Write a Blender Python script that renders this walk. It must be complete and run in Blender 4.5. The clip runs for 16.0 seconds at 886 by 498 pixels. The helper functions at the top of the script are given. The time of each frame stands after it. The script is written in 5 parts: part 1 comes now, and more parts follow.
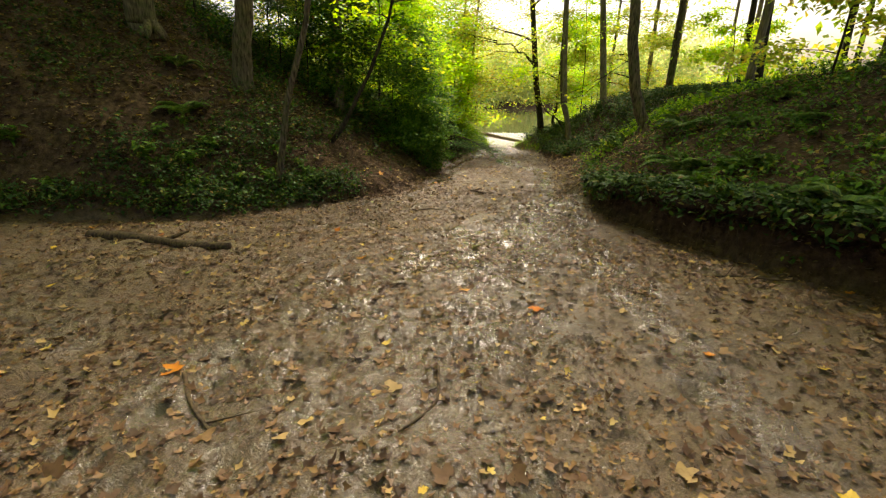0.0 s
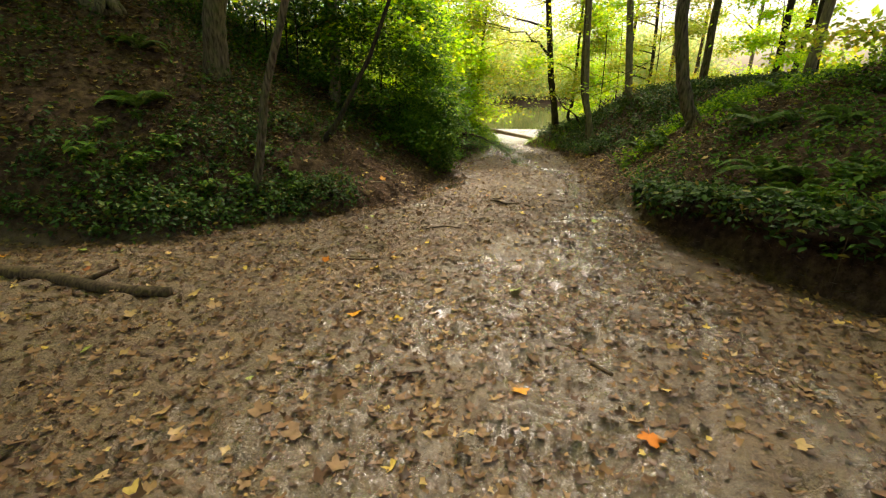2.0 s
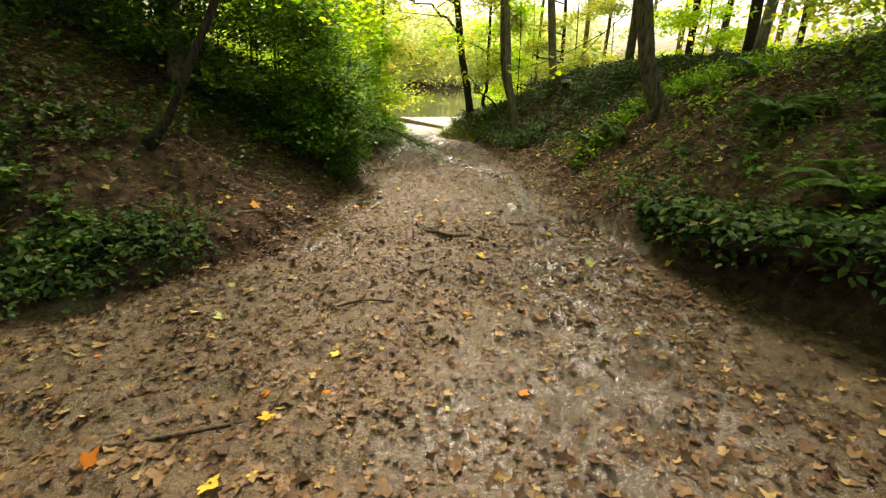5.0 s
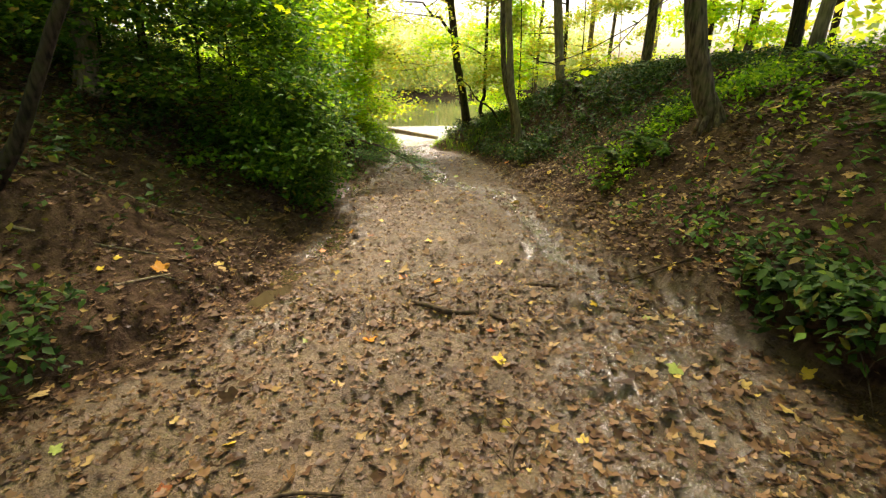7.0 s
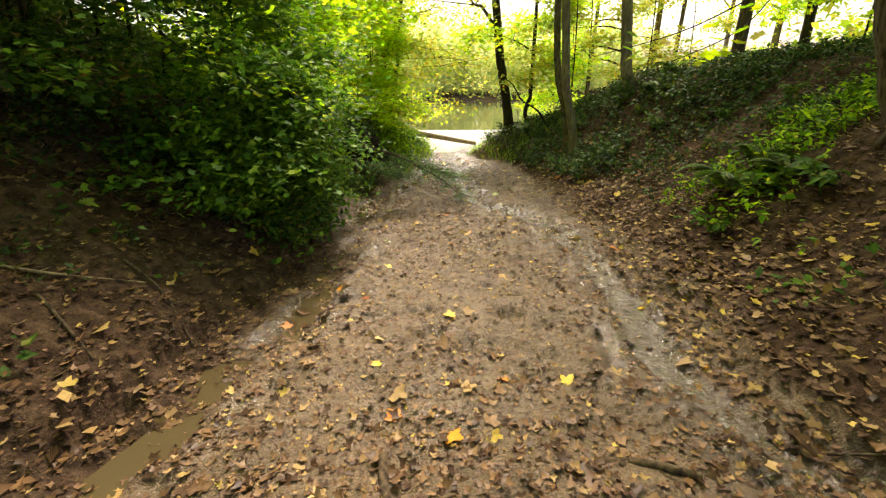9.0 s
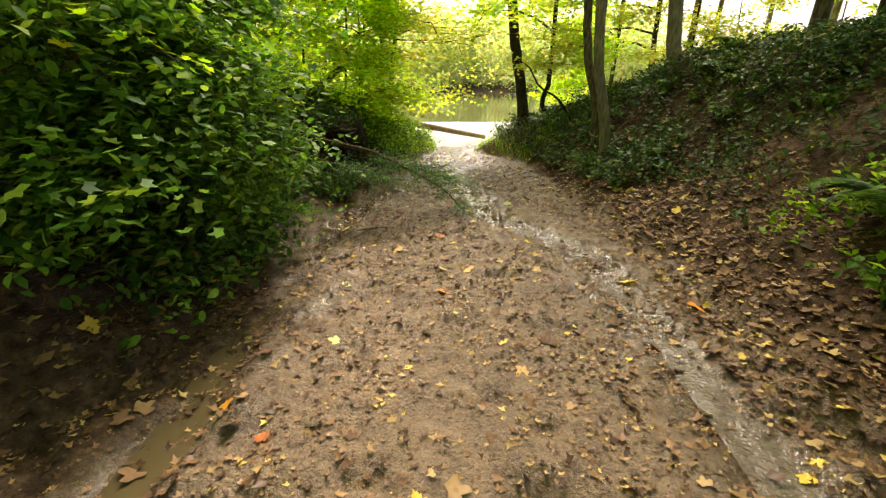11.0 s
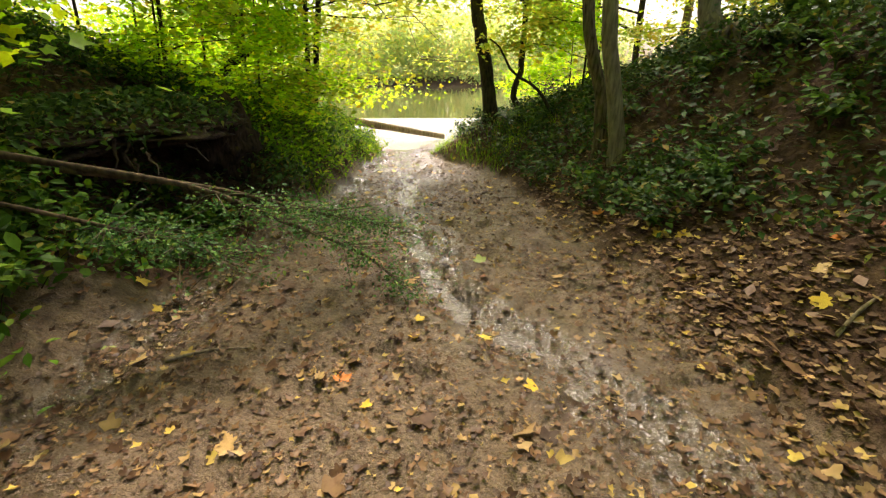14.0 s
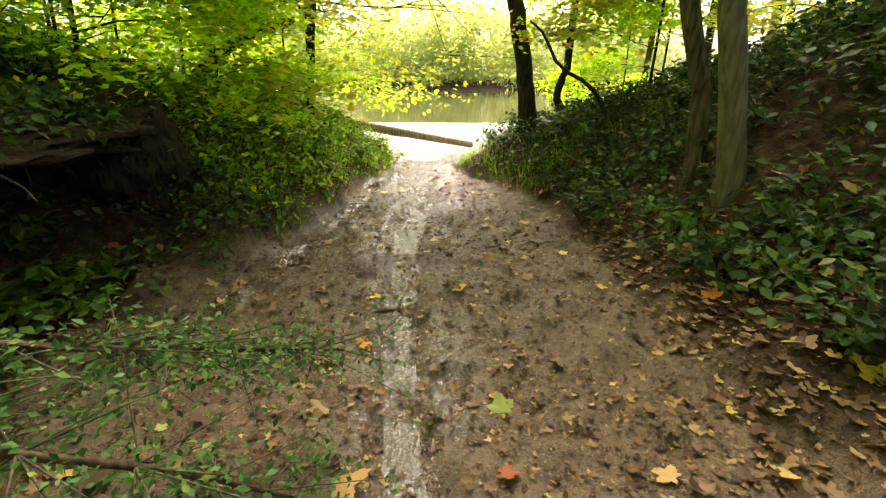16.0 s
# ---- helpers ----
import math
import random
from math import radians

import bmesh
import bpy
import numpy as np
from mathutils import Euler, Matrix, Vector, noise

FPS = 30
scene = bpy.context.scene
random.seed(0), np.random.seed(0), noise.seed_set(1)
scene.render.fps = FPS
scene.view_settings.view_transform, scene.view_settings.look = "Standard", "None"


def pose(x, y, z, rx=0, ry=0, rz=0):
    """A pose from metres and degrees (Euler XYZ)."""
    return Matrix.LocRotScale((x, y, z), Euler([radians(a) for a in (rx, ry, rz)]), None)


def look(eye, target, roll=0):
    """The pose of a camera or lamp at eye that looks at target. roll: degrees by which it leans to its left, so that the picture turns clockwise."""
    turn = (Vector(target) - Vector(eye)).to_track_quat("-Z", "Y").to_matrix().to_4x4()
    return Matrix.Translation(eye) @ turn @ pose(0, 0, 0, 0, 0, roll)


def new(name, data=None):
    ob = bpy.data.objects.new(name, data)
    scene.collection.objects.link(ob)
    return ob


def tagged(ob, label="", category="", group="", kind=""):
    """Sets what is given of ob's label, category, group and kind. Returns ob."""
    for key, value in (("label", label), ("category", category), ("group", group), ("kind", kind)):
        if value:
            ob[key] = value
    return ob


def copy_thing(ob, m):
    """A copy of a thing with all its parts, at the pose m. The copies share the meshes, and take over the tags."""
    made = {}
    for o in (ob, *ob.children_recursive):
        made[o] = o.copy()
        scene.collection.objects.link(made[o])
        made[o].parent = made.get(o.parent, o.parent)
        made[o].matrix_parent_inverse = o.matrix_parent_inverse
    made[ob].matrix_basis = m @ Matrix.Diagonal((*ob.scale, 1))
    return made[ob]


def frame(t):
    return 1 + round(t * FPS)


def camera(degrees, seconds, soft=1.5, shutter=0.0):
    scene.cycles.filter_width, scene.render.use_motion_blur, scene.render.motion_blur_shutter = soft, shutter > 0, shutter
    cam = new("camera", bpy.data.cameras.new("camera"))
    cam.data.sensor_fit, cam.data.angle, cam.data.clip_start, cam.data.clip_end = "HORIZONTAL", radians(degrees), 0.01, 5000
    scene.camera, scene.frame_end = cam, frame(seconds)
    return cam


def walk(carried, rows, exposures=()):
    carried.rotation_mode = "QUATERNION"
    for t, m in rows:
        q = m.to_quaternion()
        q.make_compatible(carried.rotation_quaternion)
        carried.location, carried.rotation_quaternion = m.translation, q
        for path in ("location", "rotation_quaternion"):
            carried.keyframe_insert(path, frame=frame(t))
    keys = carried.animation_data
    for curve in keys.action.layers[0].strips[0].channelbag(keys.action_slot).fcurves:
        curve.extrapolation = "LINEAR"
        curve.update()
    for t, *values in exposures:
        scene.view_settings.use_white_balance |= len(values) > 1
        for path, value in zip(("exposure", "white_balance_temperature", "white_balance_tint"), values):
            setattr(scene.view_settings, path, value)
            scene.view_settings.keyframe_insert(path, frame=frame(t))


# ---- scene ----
cam = camera(89.9, 16.0, 1.3)
PATH = [
    (0, (0.93, 1.59, 1.678), (0.545, 3.44, 1.021), -0.2),
    (0.5, (0.755, 1.973, 1.663), (0.378, 3.829, 1.019), -0.2),
    (1, (0.679, 2.341, 1.635), (0.281, 4.19, 0.985), -0.3),
    (1.5, (0.607, 2.649, 1.638), (0.212, 4.494, 0.976), -0.2),
    (2, (0.422, 3.002, 1.589), (0.033, 4.845, 0.915), -0.1),
    (2.5, (0.232, 3.349, 1.596), (-0.123, 5.192, 0.904), -0.0),
    (3, (0.119, 3.783, 1.542), (-0.147, 5.635, 0.837), 0.2),
    (3.5, (0.007, 4.169, 1.537), (-0.17, 6.028, 0.82), 0.1),
    (4, (-0.147, 4.62, 1.541), (-0.235, 6.481, 0.815), 0.2),
    (4.2, (-0.153, 4.791, 1.515), (-0.212, 6.653, 0.788), 0.2),
    (6.3, (-0.062, 6.391, 1.454), (-0.002, 8.257, 0.738), -0.5),
    (6.5, (-0.07, 6.567, 1.432), (-0.01, 8.434, 0.719), -0.6),
    (7, (-0.093, 7.007, 1.425), (-0.057, 8.882, 0.729), -0.6),
    (7.5, (-0.015, 7.412, 1.422), (-0.018, 9.296, 0.75), -0.7),
    (8, (-0.016, 7.863, 1.388), (-0.063, 9.746, 0.716), -0.7),
    (8.5, (-0.034, 8.337, 1.357), (-0.136, 10.216, 0.679), -0.7),
    (9, (-0.013, 8.816, 1.328), (-0.142, 10.691, 0.644), -0.6),
    (9.2, (-0.018, 8.99, 1.319), (-0.157, 10.864, 0.636), -0.8),
    (11.3, (0.051, 10.795, 1.14), (-0.115, 12.65, 0.411), -0.1),
    (11.5, (0.071, 10.969, 1.137), (-0.082, 12.821, 0.396), 0.0),
    (12, (0.086, 11.428, 1.091), (-0.034, 13.274, 0.332), -0.1),
    (12.5, (0.086, 11.849, 1.074), (-0.018, 13.691, 0.301), -0.0),
    (13, (0.083, 12.276, 1.071), (0.023, 14.116, 0.289), 0.0),
    (13.5, (0.027, 12.694, 1.032), (-0.004, 14.547, 0.279), 0.0),
    (14, (0.092, 13.143, 0.965), (0.089, 15.004, 0.233), 0.1),
    (14.5, (0.134, 13.563, 0.931), (0.157, 15.424, 0.199), 0.1),
    (15, (0.164, 14.045, 0.915), (0.155, 15.907, 0.185), 0.1),
    (15.5, (0.24, 14.449, 0.888), (0.182, 16.312, 0.161), 0.1),
    (16, (0.256, 14.938, 0.851), (0.11, 16.799, 0.132), 0.2),
]
walk(cam, [(t, look(eye, target, roll)) for t, eye, target, roll in PATH], [(0, 1.0, 7100, 12), (3.5, 1.16, 6850, 12), (8, 1.44, 6900, 15), (11.5, 1.55, 6800, 15), (13, 1.5, 6750, 17), (15, 1.44, 6700, 17), (16, 1.65, 6650, 17)])

# ---- light ----
world = bpy.data.worlds.new("world")
scene.world = world
world.use_nodes = True
wn = world.node_tree.nodes
sky = wn.new("ShaderNodeTexSky")
sky.sky_type = 'NISHITA'
sky.sun_disc = False
sky.sun_elevation = radians(54)
sky.sun_rotation = radians(3)
sky.air_density, sky.dust_density, sky.ozone_density = 1.0, 6.0, 0.6
wn["Background"].inputs[1].default_value = 0.14
world.node_tree.links.new(sky.outputs[0], wn["Background"].inputs[0])
sun_data = bpy.data.lights.new("sun", 'SUN')
sun_data.energy, sun_data.angle, sun_data.color = 3.0, radians(24), (1.0, 0.93, 0.80)
sun = new("sun", sun_data)
sun.matrix_world = look((2, 46, 55), (0, 6, 0))

# ---- materials ----
def mat(name):
    m = bpy.data.materials.new(name)
    m.use_nodes = True
    return m, m.node_tree.nodes, m.node_tree.links, m.node_tree.nodes["Principled BSDF"]


def ramp(nodes, links, fac, stops):
    r = nodes.new("ShaderNodeValToRGB")
    el = r.color_ramp.elements
    while len(el) < len(stops):
        el.new(0.5)
    for e, (p, c) in zip(el, stops):
        e.position, e.color = p, (*c, 1)
    links.new(fac, r.inputs[0])
    return r.outputs[0]


def noise_tex(nodes, links, scale, detail=6, rough=0.6, coord="Object"):
    tc = nodes.new("ShaderNodeTexCoord")
    n = nodes.new("ShaderNodeTexNoise")
    n.inputs["Scale"].default_value, n.inputs["Detail"].default_value, n.inputs["Roughness"].default_value = scale, detail, rough
    links.new(tc.outputs[coord], n.inputs["Vector"])
    return n.outputs["Fac"]


def mix_col(nodes, links, fac, a, b, mode='MIX'):
    mx = nodes.new("ShaderNodeMix")
    mx.data_type, mx.blend_type = 'RGBA', mode
    for sock, v in ((mx.inputs["Factor"], fac), (mx.inputs["A"], a), (mx.inputs["B"], b)):
        if isinstance(v, (int, float)):
            sock.default_value = v
        elif isinstance(v, tuple):
            sock.default_value = (*v, 1)
        else:
            links.new(v, sock)
    return mx.outputs["Result"]


def math_node(nodes, links, op, a, b, clamp=False):
    mn = nodes.new("ShaderNodeMath")
    mn.operation, mn.use_clamp = op, clamp
    for sock, v in ((mn.inputs[0], a), (mn.inputs[1], b)):
        if isinstance(v, (int, float)):
            sock.default_value = v
        else:
            links.new(v, sock)
    return mn.outputs[0]


def attr(nodes, name):
    a = nodes.new("ShaderNodeAttribute")
    a.attribute_name = name
    return a.outputs["Fac"]


def bump(nodes, links, bsdf, height, strength, distance):
    b = nodes.new("ShaderNodeBump")
    b.inputs["Strength"].default_value, b.inputs["Distance"].default_value = strength, distance
    links.new(height, b.inputs["Height"])
    links.new(b.outputs[0], bsdf.inputs["Normal"])


def ground_material():
    m, n, l, b = mat("mud_and_soil")
    mud, wet = attr(n, "mud"), attr(n, "wet")
    big, mid, fine, grit = noise_tex(n, l, 1.3), noise_tex(n, l, 11), noise_tex(n, l, 62, 8), noise_tex(n, l, 170, 5)
    mud_c = ramp(n, l, big, [(0.3, (0.122, 0.078, 0.044)), (0.55, (0.190, 0.126, 0.075)), (0.75, (0.138, 0.089, 0.051))])
    specks = ramp(n, l, mid, [(0.33, (0.30, 0.25, 0.21)), (0.47, (0.92, 0.91, 0.90)), (0.7, (1.15, 1.13, 1.10))])
    mud_c = mix_col(n, l, 0.75, mud_c, specks, 'MULTIPLY')
    crumbs = ramp(n, l, fine, [(0.34, (0.40, 0.34, 0.29)), (0.46, (0.97, 0.97, 0.97)), (0.66, (1.06, 1.06, 1.04))])
    mud_c = mix_col(n, l, 0.8, mud_c, crumbs, 'MULTIPLY')
    grains = ramp(n, l, grit, [(0.34, (0.50, 0.47, 0.44)), (0.5, (0.98, 0.97, 0.96)), (0.66, (1.22, 1.21, 1.18))])
    mud_c = mix_col(n, l, 0.85, mud_c, grains, 'MULTIPLY')
    mud_c = mix_col(n, l, math_node(n, l, 'MULTIPLY', wet, 0.55), mud_c, (0.10, 0.064, 0.036))
    soil = ramp(n, l, mid, [(0.3, (0.028, 0.017, 0.011)), (0.5, (0.080, 0.048, 0.031)), (0.7, (0.145, 0.091, 0.058))])
    soil = mix_col(n, l, 0.7, soil, crumbs, 'MULTIPLY')
    l.new(mix_col(n, l, mud, soil, mud_c), b.inputs["Base Color"])
    dry = math_node(n, l, 'ADD', 0.38, math_node(n, l, 'MULTIPLY', fine, 0.40))
    wet_r = math_node(n, l, 'MULTIPLY', fine, 0.28)
    rf = n.new("ShaderNodeMix")
    l.new(wet, rf.inputs[0]), l.new(dry, rf.inputs[2]), l.new(wet_r, rf.inputs[3])
    rough = math_node(n, l, 'ADD', rf.outputs[0], math_node(n, l, 'MULTIPLY', math_node(n, l, 'SUBTRACT', 1, mud), 0.4), True)
    l.new(rough, b.inputs["Roughness"])
    film = ramp(n, l, noise_tex(n, l, 42, 8, 0.8), [(0.46, (0.0, 0.0, 0.0)), (0.52, (1, 1, 1))])
    coat = math_node(n, l, 'ADD', 0.10, math_node(n, l, 'MULTIPLY', film, math_node(n, l, 'MULTIPLY', wet, 1.25)), True)
    l.new(math_node(n, l, 'MULTIPLY', coat, mud), b.inputs["Coat Weight"])
    b.inputs["Coat Roughness"].default_value = 0.06
    b.inputs["Coat IOR"].default_value = 1.6
    cb = n.new("ShaderNodeBump")
    cb.inputs["Strength"].default_value, cb.inputs["Distance"].default_value = 0.8, 0.010
    l.new(fine, cb.inputs["Height"])
    l.new(cb.outputs[0], b.inputs["Coat Normal"])
    l.new(math_node(n, l, 'ADD', 0.08, math_node(n, l, 'MULTIPLY', mud, 0.30)), b.inputs["Specular IOR Level"])
    h = math_node(n, l, 'ADD', math_node(n, l, 'MULTIPLY', mid, 2.0), math_node(n, l, 'ADD', fine, math_node(n, l, 'MULTIPLY', grit, 0.3)))
    bump(n, l, b, h, 0.9, 0.026)
    return m


def leaf_material(name, stops, translucent=0.45, rough=0.45, per_object=False, spots=True, glow=1.0):
    """Leaves that let light through, varied leaf by leaf; glow above 1 adds painted backlight."""
    m, n, l, b = mat(name)
    if per_object:
        rnd = n.new("ShaderNodeObjectInfo").outputs["Random"]
    else:
        rnd = n.new("ShaderNodeNewGeometry").outputs["Random Per Island"]
    col = ramp(n, l, rnd, stops)
    if spots:
        sp = ramp(n, l, noise_tex(n, l, 34, 5), [(0.3, (0.62, 0.58, 0.5)), (0.5, (1, 1, 1)), (0.7, (1.12, 1.1, 1.0))])
        col = mix_col(n, l, 0.8, col, sp, 'MULTIPLY')
    l.new(col, b.inputs["Base Color"])
    b.inputs["Roughness"].default_value = rough
    b.inputs["Specular IOR Level"].default_value = 0.16
    tr = n.new("ShaderNodeBsdfTranslucent")
    # Transmitted colour is scaled by glow, a backlight boost beyond the leaf's own.
    l.new(mix_col(n, l, 1.0, col, (glow, glow, glow * .8), 'MULTIPLY'), tr.inputs["Color"])
    mx = n.new("ShaderNodeMixShader")
    mx.inputs[0].default_value = translucent
    l.new(b.outputs[0], mx.inputs[1]), l.new(tr.outputs[0], mx.inputs[2])
    l.new(mx.outputs[0], n["Material Output"].inputs["Surface"])
    return m


def bark_material(name, dark, light, moss=0.0):
    m, n, l, b = mat(name)
    tc, mp = n.new("ShaderNodeTexCoord"), n.new("ShaderNodeMapping")
    mp.inputs["Scale"].default_value = (1, 1, 0.16)
    l.new(tc.outputs["Object"], mp.inputs["Vector"])
    ns = n.new("ShaderNodeTexNoise")
    ns.inputs["Scale"].default_value, ns.inputs["Detail"].default_value = 38, 8
    l.new(mp.outputs[0], ns.inputs["Vector"])
    c = ramp(n, l, ns.outputs["Fac"], [(0.34, dark), (0.62, light)])
    patches = noise_tex(n, l, 4, 4)
    c = mix_col(n, l, 0.6, c, ramp(n, l, patches, [(0.35, (0.6, 0.6, 0.58)), (0.65, (1.2, 1.2, 1.15))]), 'MULTIPLY')
    if moss:
        c = mix_col(n, l, ramp(n, l, noise_tex(n, l, 7, 6), [(0.5, (0, 0, 0)), (0.62, (moss, moss, moss))]), c, (0.06, 0.085, 0.02))
    l.new(c, b.inputs["Base Color"])
    b.inputs["Roughness"].default_value = 0.9
    b.inputs["Specular IOR Level"].default_value = 0.15
    bump(n, l, b, ns.outputs["Fac"], 0.5, 0.012)
    return m


def water_material(name, colour, rough, ripple, transmission, scale=(1, 1, 1), size=6, ior=1.33):
    m, n, l, b = mat(name)
    b.inputs["Base Color"].default_value = (*colour, 1)
    b.inputs["Roughness"].default_value = rough
    b.inputs["IOR"].default_value = ior
    b.inputs["Transmission Weight"].default_value = transmission
    tc, mp = n.new("ShaderNodeTexCoord"), n.new("ShaderNodeMapping")
    mp.inputs["Scale"].default_value = scale
    l.new(tc.outputs["Object"], mp.inputs["Vector"])
    ns = n.new("ShaderNodeTexNoise")
    ns.inputs["Scale"].default_value, ns.inputs["Detail"].default_value = size, 4
    l.new(mp.outputs[0], ns.inputs["Vector"])
    bump(n, l, b, ns.outputs["Fac"], ripple, 0.02 if transmission == 0 else 0.03)
    return m


GROUND = ground_material()
# Murky green base, lightened to paint in brighter reflected woods.
LAKE = water_material("lake_water", (0.10, 0.105, 0.042), 0.03, 0.07, 0.0, (0.25, 1, 1), ior=1.55)
# Whitish base colour paints the sky's glare on the ruffled water.
SHALLOWS = water_material("glare_shallows", (0.42, 0.40, 0.36), 0.16, 1.0, 0.0, (0.35, 1, 1), 16, 1.5)
STREAM = water_material("stream_water", (0.085, 0.062, 0.039), 0.05, 0.6, 0.0, (1, 1, 1), 44, 1.55)
MURKY = water_material("murky_puddle", (0.085, 0.062, 0.030), 0.05, 0.12, 0.0, (1, 1, 1), 9, 1.35)
BARK = bark_material("bark_brown", (0.035, 0.025, 0.017), (0.16, 0.12, 0.085), 0.35)
BARK_GREY = bark_material("bark_grey", (0.12, 0.095, 0.065), (0.23, 0.185, 0.13), 0.15)
BARK_DARK = bark_material("bark_dark", (0.012, 0.009, 0.007), (0.055, 0.042, 0.03), 0.2)
DEAD_WOOD = bark_material("wet_dead_wood", (0.03, 0.02, 0.013), (0.11, 0.075, 0.045))
PALE_WOOD = bark_material("weathered_wood", (0.12, 0.085, 0.055), (0.33, 0.26, 0.18))
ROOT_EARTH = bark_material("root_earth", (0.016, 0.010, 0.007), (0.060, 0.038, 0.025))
MAPLE_GREEN = leaf_material("maple_leaves_green", [(0.0, (0.19, 0.37, 0.010)), (0.45, (0.34, 0.54, 0.012)), (0.8, (0.50, 0.62, 0.015)), (1.0, (0.70, 0.60, 0.02))], 0.68, glow=1.6)
MAPLE_YELLOW = leaf_material("maple_leaves_yellow", [(0.0, (0.28, 0.42, 0.03)), (0.45, (0.44, 0.53, 0.05)), (0.8, (0.62, 0.58, 0.07)), (1.0, (0.70, 0.46, 0.05))], 0.6, glow=1.15)
# Undergrowth leaves come in shaded, half-lit and lit colours, chosen by place.
UNDER_SHADED = leaf_material("undergrowth_shaded", [(0.0, (0.022, 0.05, 0.012)), (0.5, (0.045, 0.095, 0.02)), (0.85, (0.085, 0.15, 0.025)), (0.95, (0.16, 0.17, 0.03)), (1.0, (0.28, 0.17, 0.05))], 0.3, 0.55)
BUSH_GREEN = leaf_material("bush_leaves", [(0.0, (0.035, 0.10, 0.012)), (0.5, (0.085, 0.19, 0.016)), (0.85, (0.15, 0.27, 0.022)), (1.0, (0.24, 0.32, 0.035))], 0.5, 0.5, glow=1.25)
UNDER_LIT = leaf_material("undergrowth_lit", [(0.0, (0.05, 0.13, 0.006)), (0.5, (0.14, 0.28, 0.009)), (0.85, (0.28, 0.44, 0.014)), (1.0, (0.46, 0.48, 0.03))], 0.5, 0.55, glow=1.7)
UNDER_HALF_LIT = leaf_material("undergrowth_half_lit", [(0.0, (0.03, 0.075, 0.01)), (0.5, (0.065, 0.15, 0.016)), (0.85, (0.14, 0.25, 0.02)), (0.95, (0.24, 0.26, 0.03)), (1.0, (0.30, 0.17, 0.05))], 0.35, 0.55)
FERN_GREEN = leaf_material("fern_green", [(0.0, (0.05, 0.11, 0.015)), (0.6, (0.11, 0.20, 0.025)), (1.0, (0.24, 0.27, 0.05))], 0.4)
BRANCH_GREEN = leaf_material("branch_leaves", [(0.0, (0.03, 0.085, 0.02)), (0.5, (0.07, 0.17, 0.04)), (0.9, (0.14, 0.26, 0.06)), (1.0, (0.28, 0.30, 0.06))], 0.4, 0.5)
# Distance haze is mixed into this pale leaf colour.
HAZED_LEAVES = leaf_material("hazed_far_leaves", [(0.0, (0.28, 0.40, 0.16)), (0.4, (0.46, 0.55, 0.22)), (0.75, (0.62, 0.62, 0.27)), (1.0, (0.72, 0.58, 0.26))], 0.62, 0.6, spots=False, glow=1.5)
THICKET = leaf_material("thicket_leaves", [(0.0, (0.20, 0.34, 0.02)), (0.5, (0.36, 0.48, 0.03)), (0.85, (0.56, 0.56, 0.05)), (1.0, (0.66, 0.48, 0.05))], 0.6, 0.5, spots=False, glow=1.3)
LITTER = leaf_material("brown_litter", [(0.0, (0.040, 0.021, 0.012)), (0.34, (0.088, 0.046, 0.025)), (0.62, (0.165, 0.088, 0.044)), (0.90, (0.23, 0.126, 0.058)), (1.0, (0.40, 0.26, 0.10))], 0.08, 0.42)
LITTER_PALE = leaf_material("tan_litter", [(0.0, (0.06, 0.034, 0.02)), (0.42, (0.14, 0.075, 0.04)), (0.75, (0.27, 0.16, 0.08)), (0.93, (0.42, 0.28, 0.12)), (1.0, (0.60, 0.42, 0.08))], 0.12, 0.6)
FALLEN = {
    "yellow": leaf_material("fallen_yellow", [(0.0, (0.62, 0.38, 0.03)), (1.0, (0.78, 0.55, 0.09))], 0.15, 0.4, True),
    "orange": leaf_material("fallen_orange", [(0.0, (0.55, 0.17, 0.02)), (1.0, (0.68, 0.30, 0.03))], 0.15, 0.4, True),
    "tan": leaf_material("fallen_tan", [(0.0, (0.48, 0.28, 0.11)), (1.0, (0.58, 0.40, 0.17))], 0.1, 0.5, True),
    "green": leaf_material("fallen_green", [(0.0, (0.28, 0.33, 0.07)), (1.0, (0.40, 0.44, 0.13))], 0.15, 0.4, True),
    "rust": leaf_material("fallen_rust", [(0.0, (0.26, 0.075, 0.025)), (1.0, (0.38, 0.12, 0.04))], 0.1, 0.45, True),
}

# ---- the lie of the land ----
RNG = np.random.default_rng(7)


def lattice(ix, iy, seed):
    h = (ix.astype(np.int64) * 374761393 + iy.astype(np.int64) * 668265263 + seed * 1442695041) & 0x7fffffff
    h = ((h ^ (h >> 13)) * 1274126177) & 0x7fffffff
    return ((h ^ (h >> 16)) & 0xffff) / 65535.0


def vnoise(x, y, seed):
    ix, iy = np.floor(x), np.floor(y)
    fx, fy = x - ix, y - iy
    fx, fy = fx * fx * (3 - 2 * fx), fy * fy * (3 - 2 * fy)
    a, b = lattice(ix, iy, seed), lattice(ix + 1, iy, seed)
    c, d = lattice(ix, iy + 1, seed), lattice(ix + 1, iy + 1, seed)
    return (a + (b - a) * fx) * (1 - fy) + (c + (d - c) * fx) * fy - 0.5


def fbm(x, y, size, seed, octaves=4):
    s, amp, v = 1.0 / size, 1.0, 0.0
    for k in range(octaves):
        v = v + amp * vnoise(x * s + 17.3 * k, y * s - 9.1 * k, seed + k)
        s, amp = s * 2.03, amp * 0.5
    return v


def smooth(a, b, v):
    f = np.clip((v - a) / (b - a), 0, 1)
    return f * f * (3 - 2 * f)


